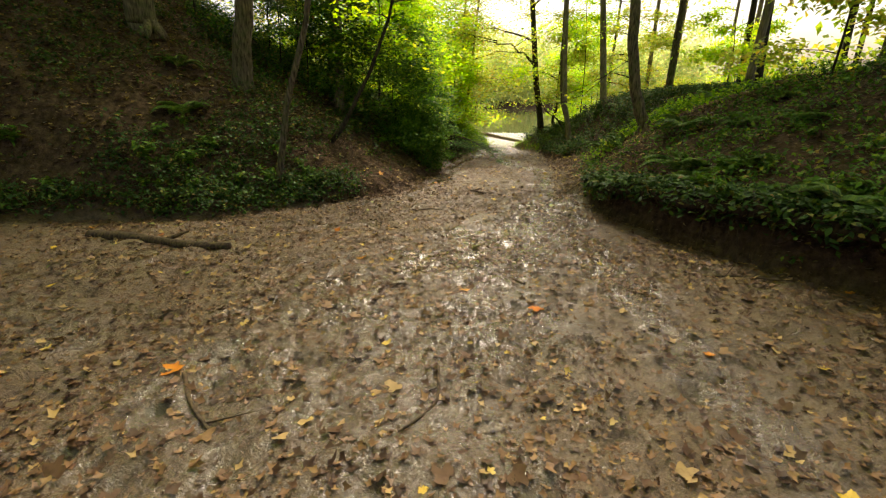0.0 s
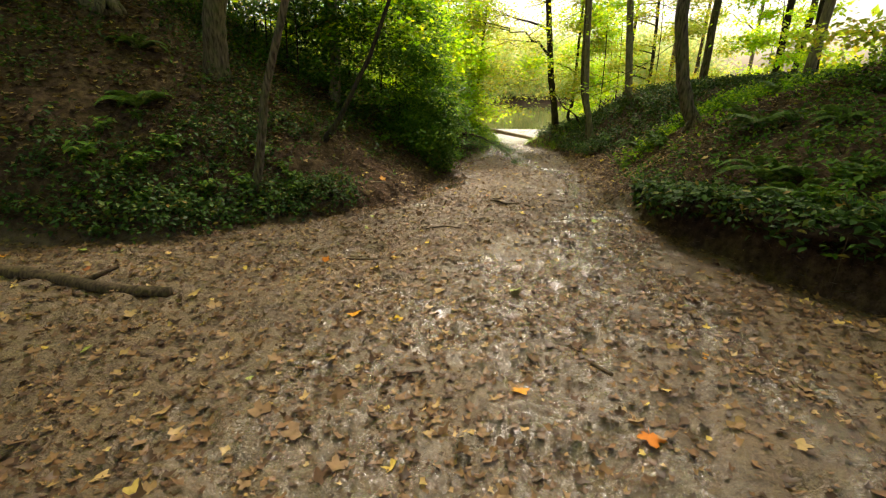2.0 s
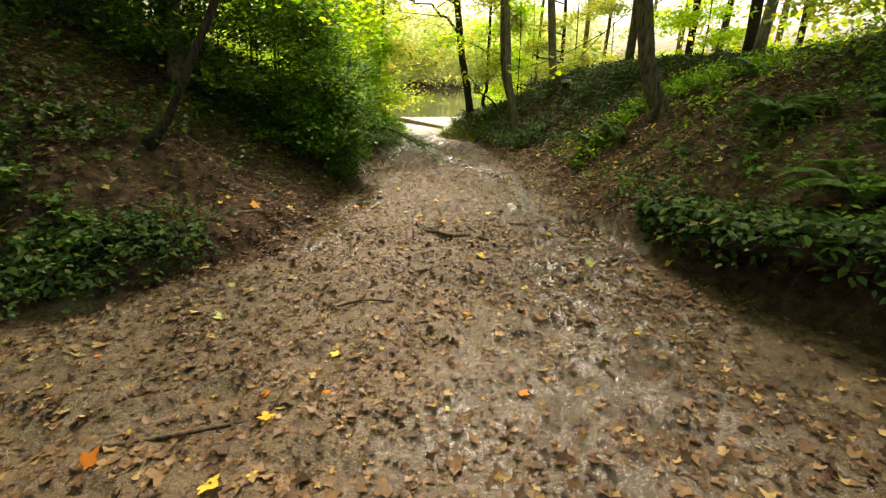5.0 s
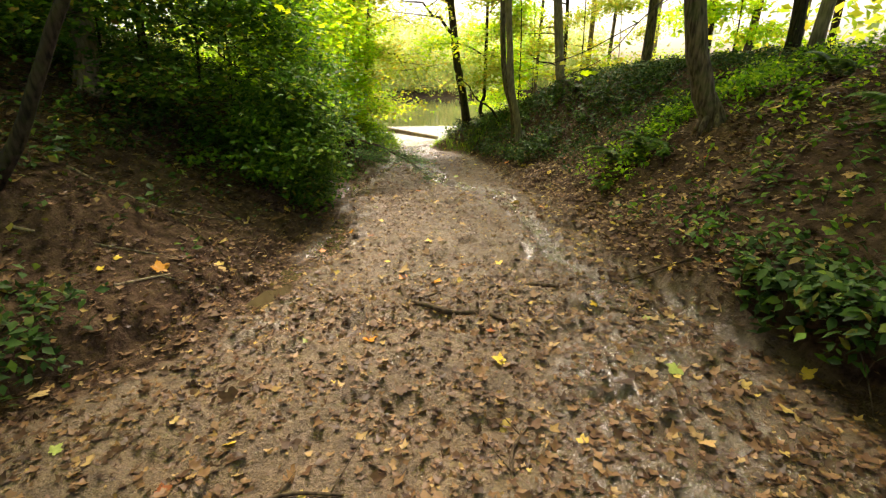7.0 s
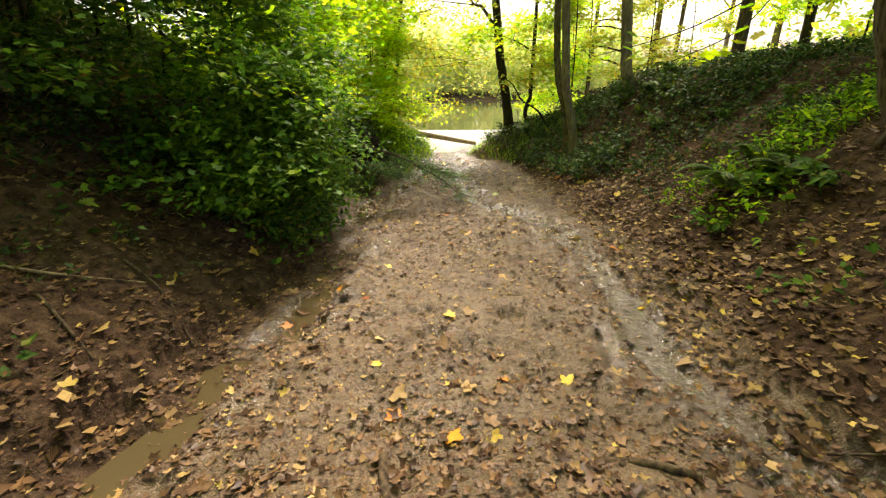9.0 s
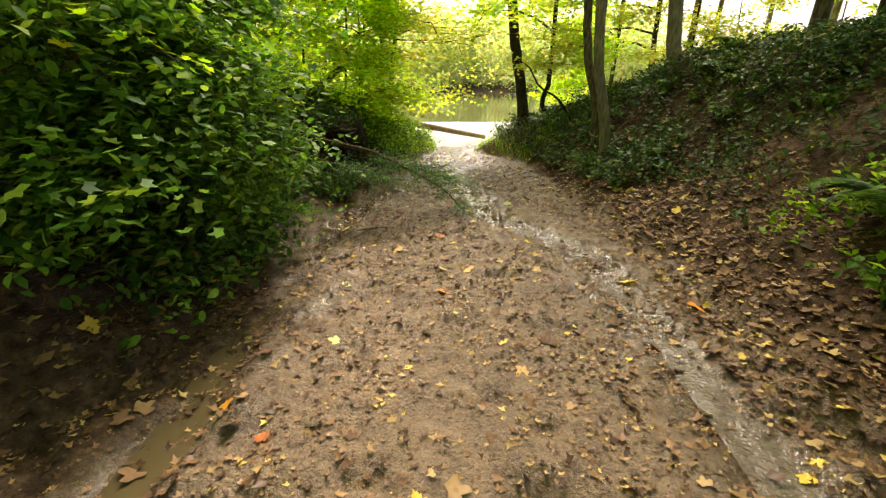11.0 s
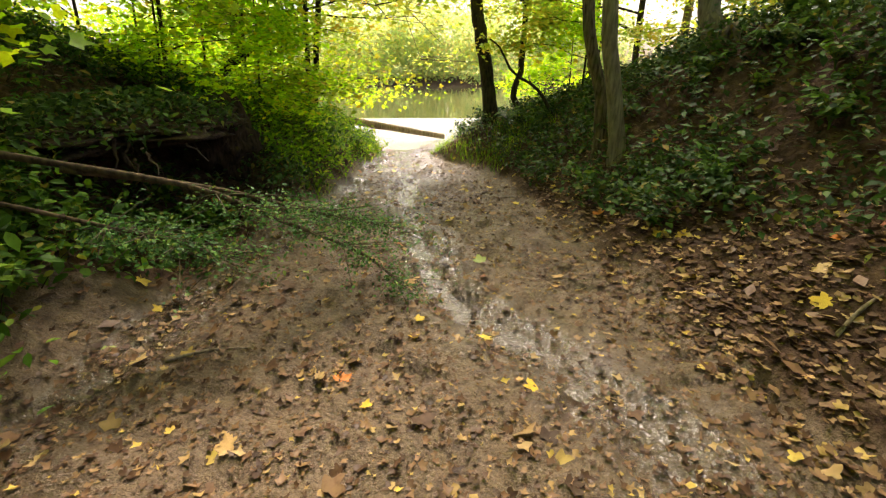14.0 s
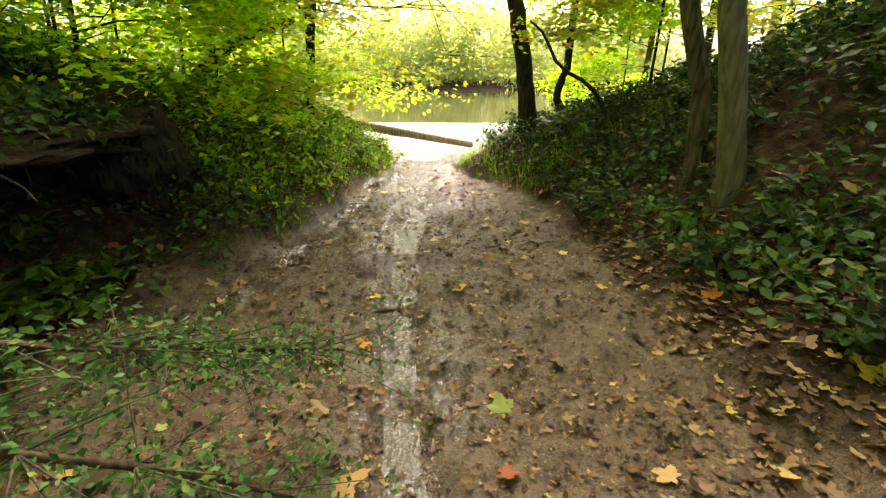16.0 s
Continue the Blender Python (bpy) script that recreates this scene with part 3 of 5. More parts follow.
# ---- trees ----
def make_tree(x, y, height, r, bark, leaf, lean=(0, 0), bend=0.0, limbs=7, start=0.45, reach=2.0, leaves=1500, size=0.13,
              shape=MAPLE, seed=0, line=None, label="", droop=0.0, bias=None, rise=0.5, group="", name="tree", knots=0.014, thick=0.16):
    rng = np.random.default_rng(1000 + seed)
    z0 = gz(x, y)
    root = tagged(new(name), label, "tree", group)
    root.location = (x, y, z0)
    k = 18
    t = np.linspace(0, 1, k)
    px = lean[0] * t * height + bend * np.sin(t * 3.1) * 0.5 + rng.normal(0, r * .18, k).cumsum() * .4
    py = lean[1] * t * height + rng.normal(0, r * .18, k).cumsum() * .4
    trunk = np.stack([px - px[0], py - py[0], t * height - 0.25 * (1 - t)], 1)
    if line:
        zz = [-.3] + [q[1] - z0 for q in line] + [height]
        slope = (line[-1][0] - line[-2][0]) / (line[-1][1] - line[-2][1]) * .6
        xx = [line[0][0] - x] + [q[0] - x for q in line] + [line[-1][0] - x + slope * (height - zz[-2])]
        trunk[:, 2] = np.concatenate([np.linspace(-.3, zz[-2], k - 4), np.linspace(zz[-2], height, 5)[1:]])
        trunk[:, 0] = np.interp(trunk[:, 2], zz, xx) + rng.normal(0, r * .06, k)
        trunk[:, 1] -= trunk[0, 1]
        t = trunk[:, 2].clip(0) / height
    rad = r * (1 - .6 * t) * (1 + .28 * np.exp(-t * height / (1.6 * r + .05)))
    s = Soup()
    s.tube(trunk, rad, 12 if r > .08 else 8, knots, seed)
    if r > .1:
        for q in range(5):
            a = q * 1.257 + rng.uniform(-.3, .3)
            s.tube([(math.cos(a) * r * f, math.sin(a) * r * f, zz) for f, zz in ((.5, .3 * r + .12), (1.0, .04), (1.6, -.10))], [r * .36, r * .32, r * .12], 6)
    part("trunk", s.mesh("trunk"), bark, root)
    pts = []
    for q in range(limbs):
        f = start + (0.97 - start) * (q + rng.uniform(0, .7)) / limbs
        p0 = np.array([np.interp(f, t, trunk[:, c]) for c in range(3)])
        a = rng.uniform(0, 6.283) if bias is None else math.radians(bias) + rng.normal(0, .8)
        ln = reach * rng.uniform(.7, 1.2) * (1.15 - .6 * f)
        up = rise * rng.uniform(.5, 1.3)
        d = np.array([math.cos(a), math.sin(a), up])
        m = 7
        u = np.linspace(0, 1, m)
        line = p0 + np.outer(u * ln, d) + np.outer(u * u * ln, (0, 0, -droop - .2)) + rng.normal(0, .05 * ln, (m, 3)) * u[:, None]
        lr = max(r * (1 - .7 * f) * .5, .005)
        ls = Soup()
        ls.tube(line, lr * (1 - .8 * u), 6)
        for w in range(5):
            fu = rng.uniform(.3, 1)
            b0 = np.array([np.interp(fu, u, line[:, c]) for c in range(3)])
            aa = a + rng.choice([-1, 1]) * rng.uniform(.5, 1.2)
            tl = ln * rng.uniform(.25, .5)
            tw = b0 + np.outer(np.linspace(0, 1, 4) * tl, (math.cos(aa), math.sin(aa), rng.uniform(-.15, .3) - droop * .5))
            ls.tube(tw, np.linspace(lr * .35, lr * .1, 4), 4)
            pts.append((tw, .75))
        pts.append((line[2:], 1.0))
        part("limb", ls.mesh("limb"), bark, root)
    if leaves:
        w = np.array([q[1] for q in pts])
        pick = rng.choice(len(pts), leaves, p=w / w.sum())
        fr = rng.uniform(0, 1, leaves)
        base = np.empty((leaves, 3))
        for i, (line, _) in enumerate(pts):
            sel = pick == i
            for c in range(3):
                base[sel, c] = np.interp(fr[sel] * (len(line) - 1), np.arange(len(line)), line[:, c])
        base += rng.normal(0, 1, (leaves, 3)) * np.array([thick, thick, thick * .5]) * reach * .6
        me = leaf_mesh("crown", shape, base, rng.uniform(.6, 1.25, leaves) * size, .38, -.25, rng)
        tagged(part("crown", me, leaf, root), kind="stuff")
    return root


make_tree(-6.35, 9.54, 15, .23, BARK, MAPLE_GREEN, (-.02, .0), .1, 9, .30, 4.5, 2400, .27, shape=RHOMB, seed=1, line=[(-6.6, 2.1), (-6.48, 3.1)], label="stout dark brown tree trunk high on the leafy bank")
make_tree(-4.70, 9.75, 15, .165, BARK, MAPLE_GREEN, (.035, .0), .1, 9, .34, 4.2, 1900, .27, shape=RHOMB, seed=2, line=[(-4.75, 1.7), (-4.44, 3.06)], label="grey-brown tree trunk with flared base on the bank")
make_tree(-3.40, 8.36, 6.5, .058, BARK, MAPLE_GREEN, (.065, .02), -.16, 6, .55, 1.8, 700, .14, seed=3, line=[(-3.38, .1), (-3.2, .8), (-3.03, 1.54), (-2.71, 2.37), (-2.58, 2.74)], label="slender crooked sapling with brown bark at the bank foot", name="sapling")
make_tree(-3.36, 10.05, 3.9, .042, BARK_DARK, MAPLE_GREEN, (.30, .05), .0, 7, .45, 1.9, 900, .13, seed=4, line=[(-3.4, .44), (-2.81, 1.14), (-2.23, 2.12), (-1.85, 3.0)], label="thin dark sapling leaning out over the gully", name="sapling", rise=.35)
make_tree(-4.9, 13.9, 11, .075, BARK, MAPLE_GREEN, (.01, 0), .1, 7, .35, 3, 700, .18, seed=5, line=[(-4.9, 1.45), (-4.62, 3.77)], label="slim straight tree on the overgrown bank")
make_tree(-3.95, 12.4, 12, .11, BARK_GREY, MAPLE_GREEN, (-.06, .02), .1, 8, .30, 3.4, 600, .2, seed=6, line=[(-3.95, 1.5), (-3.92, 2.3)], label="slim grey tree rising from dense undergrowth")
# Crowns biased to +x are leafed up above view to shade the right bank.
make_tree(3.22, 12.42, 15, .12, BARK, MAPLE_GREEN, (-.025, .03), -.30, 9, .38, 4.2, 3500, .26, shape=RHOMB, bias=10, seed=7, line=[(3.34, .9), (3.1, 1.25), (2.97, 1.7), (2.88, 2.2), (2.8, 2.7), (2.77, 3.5)], label="dark brown tree trunk with mossy foot beside leaf litter")
make_tree(2.04, 18.2, 13, .084, BARK_GREY, MAPLE_GREEN, (-.035, .0), -.12, 8, .40, 3.6, 3000, .26, shape=RHOMB, bias=0, seed=8, line=[(2.06, -.1), (2.03, .25), (1.95, .65), (1.8, 1.25), (1.74, 1.75), (1.66, 2.9)], label="smooth grey-brown tree leaning from the steep bank")
make_tree(1.97, 18.62, 13, .076, BARK, MAPLE_GREEN, (-.02, .02), .05, 8, .40, 3.6, 1300, .24, shape=RHOMB, bias=10, seed=9, line=[(1.98, .3), (1.95, .7), (1.82, 1.1), (1.72, 1.5), (1.66, 1.95), (1.62, 2.9)], label="brown tree standing close behind another trunk")
make_tree(1.06, 22.6, 13, .135, BARK_DARK, MAPLE_YELLOW, (-.06, .02), .05, 12, .17, 3.0, 5200, .11, seed=10, line=[(1.06, .2), (.94, 1.0), (.76, 1.94)], label="dark tree trunk leaning toward the lake shore")
make_tree(1.65, 23.0, 8, .065, BARK_DARK, MAPLE_GREEN, (.07, .0), -.35, 9, .25, 2.6, 6000, .13, seed=11, line=[(1.66, .3), (1.52, .58), (1.67, 1.02), (1.70, 1.99)], label="thin dark crooked tree near the lake", droop=.2)
make_tree(3.26, 18.6, 13, .11, BARK_GREY, MAPLE_GREEN, (.0, .02), .06, 9, .34, 4.4, 6500, .27, shape=RHOMB, bias=0, seed=12, line=[(3.2, 1.1), (3.1, 1.64)], label="pale grey tree trunk near the bank crest")
make_tree(-2.32, 21.8, 8, .055, BARK_DARK, MAPLE_YELLOW, (.015, .0), .14, 12, .20, 3.0, 6500, .11, seed=13, line=[(-2.31, .4), (-2.17, 1.52), (-2.09, 1.99)], label="thin dark tree wrapped in yellow-green leaves by the lake", droop=.25)
make_tree(-2.85, 23.2, 8, .06, BARK_DARK, MAPLE_YELLOW, (.05, .0), .1, 13, .22, 3.6, 6500, .11, seed=14, label="young yellow-leaved maple at the lake shore", droop=.3, name="maple_sapling")
make_tree(-5.2, 25.5, 9, .10, BARK_DARK, MAPLE_YELLOW, (.03, .0), .1, 12, .30, 5.0, 5600, .11, seed=15, droop=.12, bias=0, rise=.35, thick=.14, label="spreading yellow-green maple reaching out over the shore")
make_tree(5.2, 26.0, 9, .10, BARK_DARK, MAPLE_GREEN, (-.03, .0), .1, 12, .30, 4.8, 5400, .11, seed=16, droop=.12, bias=180, rise=.35, thick=.14, label="spreading light green maple leaning over the lake shore")
CREST = [(5.15, 18.7, .12, -.01), (5.9, 14.5, .10, .03), (6.7, 16.0, .12, -.05), (7.4, 18.4, .09, .04), (5.6, 24.5, .10, 0), (8.5, 22, .13, -.03), (7.2, 27, .09, .02),
         (10, 26, .12, .03), (10.8, 20, .10, -.04), (9.2, 15.5, .12, .02), (12.5, 23.5, .12, 0), (13.5, 18, .13, .02), (4.2, 27.0, .08, .03), (11, 31, .12, 0), (15, 27, .13, 0)]
for q, (x, y, r, le) in enumerate(CREST):
    # Trees 0 to 2 carry oversized high crowns, added to shade the right bank.
    make_tree(x, y, 11 + (q * 37 % 5), r, (BARK, BARK_GREY, BARK_DARK)[q % 3], (MAPLE_YELLOW, MAPLE_GREEN)[q % 2], (le, 0), .1, 7, .45, 4.2 if q in (0, 1, 2) else 2.6, 9000 if q in (0, 1, 2) else 650, .29 if q in (0, 1, 2) else .2, seed=30 + q,
              label="slim woodland tree on the far crest of the bank", group="trees along the crest", shape=RHOMB)
# Crowns mostly unseen, there for shade; trees at low y stand behind the camera.
WOODS = [(-8.5, 12.5, .2), (-10, 8, .22), (-11, 16, .2), (-13, 11.5, .2), (-8.0, 4.5, .2), (-12, 25, .15),
         (6.5, 9.5, .14), (8.5, 11.5, .18), (9.5, 5.5, .2), (6.5, 3, .2), (-9, -2, .22), (8.5, -3, .22), (6.8, 6.2, .17), (-6.8, 1.5, .2), (-3.5, -6, .2), (3.5, -7, .2), (0, -11, .2)]
for q, (x, y, r) in enumerate(WOODS):
    make_tree(x, y, 13 + (q * 29 % 5), r, (BARK, BARK_DARK)[q % 2], MAPLE_GREEN, (0, 0), .12, 11, .32, 6.5 if y < 10 else 5.0, 2200 if x < 0 and y > 3 else 4200 if y < 10 else 2600, .28, seed=60 + q, shape=RHOMB,
              label="tall woodland tree with dense green crown on the hillside", group="woodland trees")

# low maples whose layered foliage hangs over the gully
LOW = [(-3.6, 15.4, 4.2, 1.4, 0, 5000), (-4.4, 14.2, 5.4, 2.4, 10, 6500), (-3.3, 18.9, 5.2, 2.2, 0, 4500), (-4.6, 17.2, 6, 2.6, 20, 6500), (-3.0, 20.4, 4.2, 1.9, 0, 4000),
       (-4.4, 22.0, 6, 2.6, 0, 5000), (-3.8, 24.2, 5.6, 2.5, 0, 4000), (-5.5, 19.5, 7, 2.8, 0, 6500), (-6.2, 23, 7, 3.0, 0, 6000), (-4.9, 12.2, 4.6, 2.0, 30, 6000), (-6.2, 15.5, 6.5, 2.6, 0, 5000), (-3.5, 13.9, 3.4, 1.3, 20, 3600)]
for q, (x, y, h, rc, b, n) in enumerate(LOW):
    # Saplings 9 and 11 get a darker leaf as painted shade, lower left.
    make_tree(x, y, h, .024, BARK_DARK, MAPLE_YELLOW if y > 19.9 and q % 2 == 0 else UNDER_LIT if q in (9, 11) else MAPLE_GREEN, (.06, 0), .15, 10, .10, rc, int(n * .5), .126, seed=90 + q, droop=.22, bias=b, rise=.45, name="maple_sapling",
              label="bushy young maple with bright green layered leaves", group="young maples on the bank", thick=.2)
BUSH = [(-2.45, 12.9, 1.25, 1.05, 3200), (-2.35, 13.6, 1.35, 1.0, 3200), (-2.9, 13.4, 2.0, 1.3, 3200), (-3.1, 14.6, 2.7, 1.6, 4000), (-3.6, 12.9, 2.0, 1.3, 3000),
        (-3.4, 16.0, 2.9, 1.5, 3400), (-4.3, 13.2, 2.5, 1.5, 3200), (-2.5, 19.6, 2.1, 1.0, 2600), (-2.7, 20.6, 2.8, 1.4, 3000), (-3.2, 18.6, 2.4, 1.2, 2600)]
for q, (x, y, h, rc, n) in enumerate(BUSH):
    # Shade painted by position: darker leaves left and near, lit green further on.
    make_tree(x, y, h, .016, BARK_DARK, UNDER_HALF_LIT if x < -3.5 else BUSH_GREEN if y < 15 else MAPLE_GREEN, (.08, -.02), .1, 11, .08, rc, int(n * (1.9 if q < 2 else 1.15)), .07 if q < 2 else .085, shape=BROAD if q < 2 else MAPLE, seed=190 + q, droop=.3, bias=-20, rise=.5, name="bush",
              label="dense green bush with drooping leaves on the bank", group="bushes on the bank", thick=.22)
SHRUB = [(-4.4, 11.7, 1.9, 1.3), (-5.2, 12.0, 2.4, 1.5), (-6.0, 12.9, 2.8, 1.6), (-5.0, 13.8, 2.8, 1.7), (-7.0, 11.6, 2.4, 1.6), (-6.4, 14.2, 3.0, 1.8)]
for q, (x, y, h, rc) in enumerate(SHRUB):
    make_tree(x, y, h, .018, BARK_DARK, UNDER_HALF_LIT, (.05, 0), .1, 11, .08, rc, 3200, .09, seed=220 + q, shape=RHOMB, droop=.2, rise=.6, name="shrub",
              label="shaded dark green shrub high on the bank", group="shrubs on the bank", thick=.22)
MID = [(-6.6, 18.2, 8, 3.2), (-7.6, 14.4, 9, 3.4), (-8.4, 20.5, 9, 3.4), (-5.2, 25.0, 7, 3.2), (-9.2, 17, 9, 3.4), (-7.0, 22.6, 8, 3.2), (-5.6, 16.4, 7, 2.8), (-7.4, 26, 8, 3.4), (-10.5, 13, 9, 3.6)]
for q, (x, y, h, rc) in enumerate(MID):
    make_tree(x, y, h, .034, BARK_DARK, MAPLE_GREEN if q % 4 else MAPLE_YELLOW, (.03, 0), .2, 13, .12, rc, 7600, .15, seed=150 + q, shape=RHOMB, droop=.2, rise=.45, name="maple_tree",
              label="leafy maple with spreading bright green crown on the slope", group="maples on the slope", thick=.2)
LOW_R = [(2.6, 21.8, 4.4, 1.8, 150, 4500), (3.4, 23.6, 5, 2.2, 170, 5000), (4.3, 21.2, 4.2, 1.8, None, 4000), (6.4, 17.4, 2.2, 1.3, None, 2500), (5.6, 10.6, 3.2, 1.6, None, 3500), (3.4, 25.8, 5, 2.0, 90, 3000), (6.5, 24, 4, 2.2, None, 4000), (9, 24, 4, 2.4, None, 4000)]
for q, (x, y, h, rc, b, n) in enumerate(LOW_R):
    make_tree(x, y, h, .022, BARK_DARK, MAPLE_GREEN if q % 2 else MAPLE_YELLOW, (-.03, 0), .2, 9, .15, rc, n, .12, seed=120 + q, shape=MAPLE if q < 3 else RHOMB, droop=.2, bias=b, rise=.5, name="maple_sapling",
              label="young maple with thin stems and light green leaves", group="young maples on the crest", thick=.2)


def build_far_woods():
    """Wooded far shore: overlapping crowns of many leaves down to the water, haze in their colour."""
    rng = np.random.default_rng(5)
    p, sz = [], []
    for q in range(300):
        tall = q >= 170
        x = rng.uniform(-48, 30) if tall else rng.uniform(-140, 140)
        y = 88.3 + (rng.uniform(3, 16) if tall else rng.uniform(0, 1) ** 1.6 * 18)
        h = rng.uniform(7, 14) if tall else rng.uniform(3.0, 5.5) * (.6 + .6 * (y - 88) / 18)
        wide = rng.uniform(1.6, 3.0)
        for c in range(22 if tall else 7):
            cz = h * rng.uniform(0, 1)
            cr = rng.uniform(1.0, 2.4) * (1.2 - (.4 if tall else .5) * cz / h)
            n = 26
            d = rng.normal(0, 1, (n, 3))
            d /= np.linalg.norm(d, axis=1)[:, None]
            o = np.array([x + rng.normal(0, wide if tall else 1.6) * (1.2 - .7 * cz / h), y + rng.normal(0, 1.2), cz + float(base_floor(y))])
            p.append(o + d * cr * rng.uniform(.6, 1.1, (n, 1)) * (1, 1, .75))
            sz.append(rng.uniform(.35, .75, n))
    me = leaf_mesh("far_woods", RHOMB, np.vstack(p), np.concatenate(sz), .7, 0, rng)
    me.materials.append(HAZED_LEAVES)
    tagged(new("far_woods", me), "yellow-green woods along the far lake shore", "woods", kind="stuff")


build_far_woods()


def build_thickets():
    """Sunlit bushes filling the distance behind the crest trees."""
    rng = np.random.default_rng(6)
    p, sz = [], []
    for q in range(230):
        if q % 3:
            x, y = rng.uniform(8.5, 34), rng.uniform(8, 36)
        else:
            x, y = rng.uniform(-30, -8), rng.uniform(20, 33)
        h = rng.uniform(1.2, 3.6)
        n = 95
        d = rng.normal(0, 1, (n, 3))
        d /= np.linalg.norm(d, axis=1)[:, None]
        d *= rng.uniform(.3, 1.1, (n, 1))
        p.append(np.array([x, y, gz(x, y) + h * .5]) + d * np.array([1.3, 1.3, h * .55]))
        sz.append(rng.uniform(.16, .34, n))
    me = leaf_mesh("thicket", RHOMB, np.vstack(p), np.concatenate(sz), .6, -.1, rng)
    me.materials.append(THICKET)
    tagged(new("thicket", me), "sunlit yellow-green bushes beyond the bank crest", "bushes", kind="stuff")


build_thickets()


# ---- undergrowth ----
def bank_points(n, x0, x1, y0, y1, rng, keep):
    x, y = rng.uniform(x0, x1, n), rng.uniform(y0, y1, n)
    z, _, _, d = land(x, y)
    ok = (d > 0.02) & (rng.uniform(0, 1, n) < keep(x, y, d))
    return x[ok], y[ok], z[ok], d[ok]


def undergrowth(name, label, plants, region, keep, material, size, tall, shape, seed, per=14, spread=.22):
    """Low arching stems with leaves, too many to count."""
    rng = np.random.default_rng(seed)
    x, y, z, d = bank_points(plants, *region, rng, keep)
    n = len(x)
    hh = tall * rng.uniform(.35, 1.15, n)
    pts, stems = [], Soup()
    for k in range(n):
        a = rng.uniform(0, 6.283, 3)
        for b in a:
            m = max(2, per // 3)
            f = rng.uniform(.15, 1, m)
            rr = spread * rng.uniform(.5, 1.4)
            px = x[k] + np.cos(b) * rr * f + rng.normal(0, .03, m)
            py = y[k] + np.sin(b) * rr * f + rng.normal(0, .03, m)
            pz = z[k] + hh[k] * np.sin(f * 2.0) + rng.normal(0, .03, m) + .02
            pts.append(np.stack([px, py, pz], 1))
            if k % 9 == 0:
                u = np.linspace(0, 1, 4)
                stems.tube(np.stack([x[k] + np.cos(b) * rr * u, y[k] + np.sin(b) * rr * u, z[k] - .02 + hh[k] * np.sin(u * 2.0)], 1), [.004, .003, .003, .002], 3)
    p = np.vstack(pts)
    me = leaf_mesh(name, shape, p, rng.uniform(.5, 1.3, len(p)) * size, .45, -.2, rng)
    me.materials.append(material)
    ob = tagged(new(name, me), label, "undergrowth", kind="stuff")
    sm = stems.mesh("stem")
    tagged(part("stem", sm, DEAD_WOOD, ob), kind="stuff")
    return ob


def patch(x, y, size, seed):
    return np.clip(0.5 + 1.5 * fbm(x, y, size, seed, 3), 0, 1)


def keep_left_near(x, y, d):
    bare = smooth(8.6, 9.6, y) * (1 - smooth(12.2, 13.0, y)) * (1 - smooth(1.2, 1.7, d))
    return np.clip(patch(x, y, 1.0, 201) * (1 - .93 * bare) * (1.2 - .06 * d) * (1 - .55 * smooth(1.3, 1.9, d)), 0, 1)


def keep_left_far(x, y, d):
    hollow = np.exp(-(((x + 2.3) / .65) ** 2 + ((y - 17.1) / 1.1) ** 2))
    low = np.maximum(1 - smooth(.9, 1.5, d), smooth(16.5, 18.5, y))
    return np.clip((.35 + patch(x, y, .9, 211)) * (1 - hollow) * smooth(12.2, 13.2, y) * low * np.where((y > 14.2) & (y < 15.6), smooth(.2, .45, d), 1), 0, 1)


def keep_right_near(x, y, d):
    trail = np.exp(-((y - 11.3 - .2 * (x - 2)) / 1.15) ** 2)
    return np.clip(1.1 * patch(x, y, .8, 221) * (1 - .9 * trail), 0, 1)


def keep_right_mid(x, y, d):
    litter = np.exp(-(((x - 2.2) / .9) ** 2 + ((y - 15.4) / 1.5) ** 2))
    trail = np.maximum(np.exp(-((y - 11.3 - .2 * (x - 2)) / 1.15) ** 2), np.exp(-(((x - 1.9) / .45) ** 2 + ((y - 13.3) / 1.1) ** 2)))
    return np.clip(1.2 * patch(x, y, .8, 231) * (1 - .95 * litter) * (1 - .9 * trail) * smooth(.45, .8, d), 0, 1)


def keep_right_far(x, y, d):
    return np.clip((.2 + patch(x, y, .7, 241)) * smooth(.1, .4, d) * (1 - .25 * smooth(1.1, 1.8, d)), 0, 1)


# Each bank's light or shade is put into its leaf colour here.
undergrowth("ivy_undergrowth", "dark green ivy and bramble covering the shaded bank", 12000, (-9, -2.0, 4.2, 13), keep_left_near, UNDER_SHADED, .068, .16, RHOMB, 301)
undergrowth("bramble_undergrowth", "dense green brambles spilling down the bank", 3700, (-7, -1.35, 18.4, 23.8), keep_left_far, UNDER_LIT, .072, .30, OVAL, 302, 13, .26)
undergrowth("bramble_undergrowth", "mossy dark brambles over the hollow bank", 2000, (-7, -1.35, 15.8, 18.5), keep_left_far, UNDER_SHADED, .068, .26, OVAL, 314, 13, .26)
undergrowth("bramble_undergrowth", "tangled dark green brambles spilling down to the mud", 4200, (-5, -1.35, 12.2, 15.9), keep_left_far, UNDER_HALF_LIT, .075, .32, BROAD, 310, 13, .26)
undergrowth("bramble_undergrowth", "dark mixed brambles climbing the shaded hillside", 3600, (-8.5, -2.6, 12.4, 19), lambda x, y, d: np.where(d > 1.0, .25 + .8 * patch(x, y, .9, 215), 0), UNDER_HALF_LIT, .072, .28, RHOMB, 309, 13, .26)
undergrowth("bramble_undergrowth", "low brambles and ferns over the undercut bank", 3600, (1.8, 9, 3.2, 11.6), keep_right_near, UNDER_HALF_LIT, .068, .20, OVAL, 303, 14, .26)
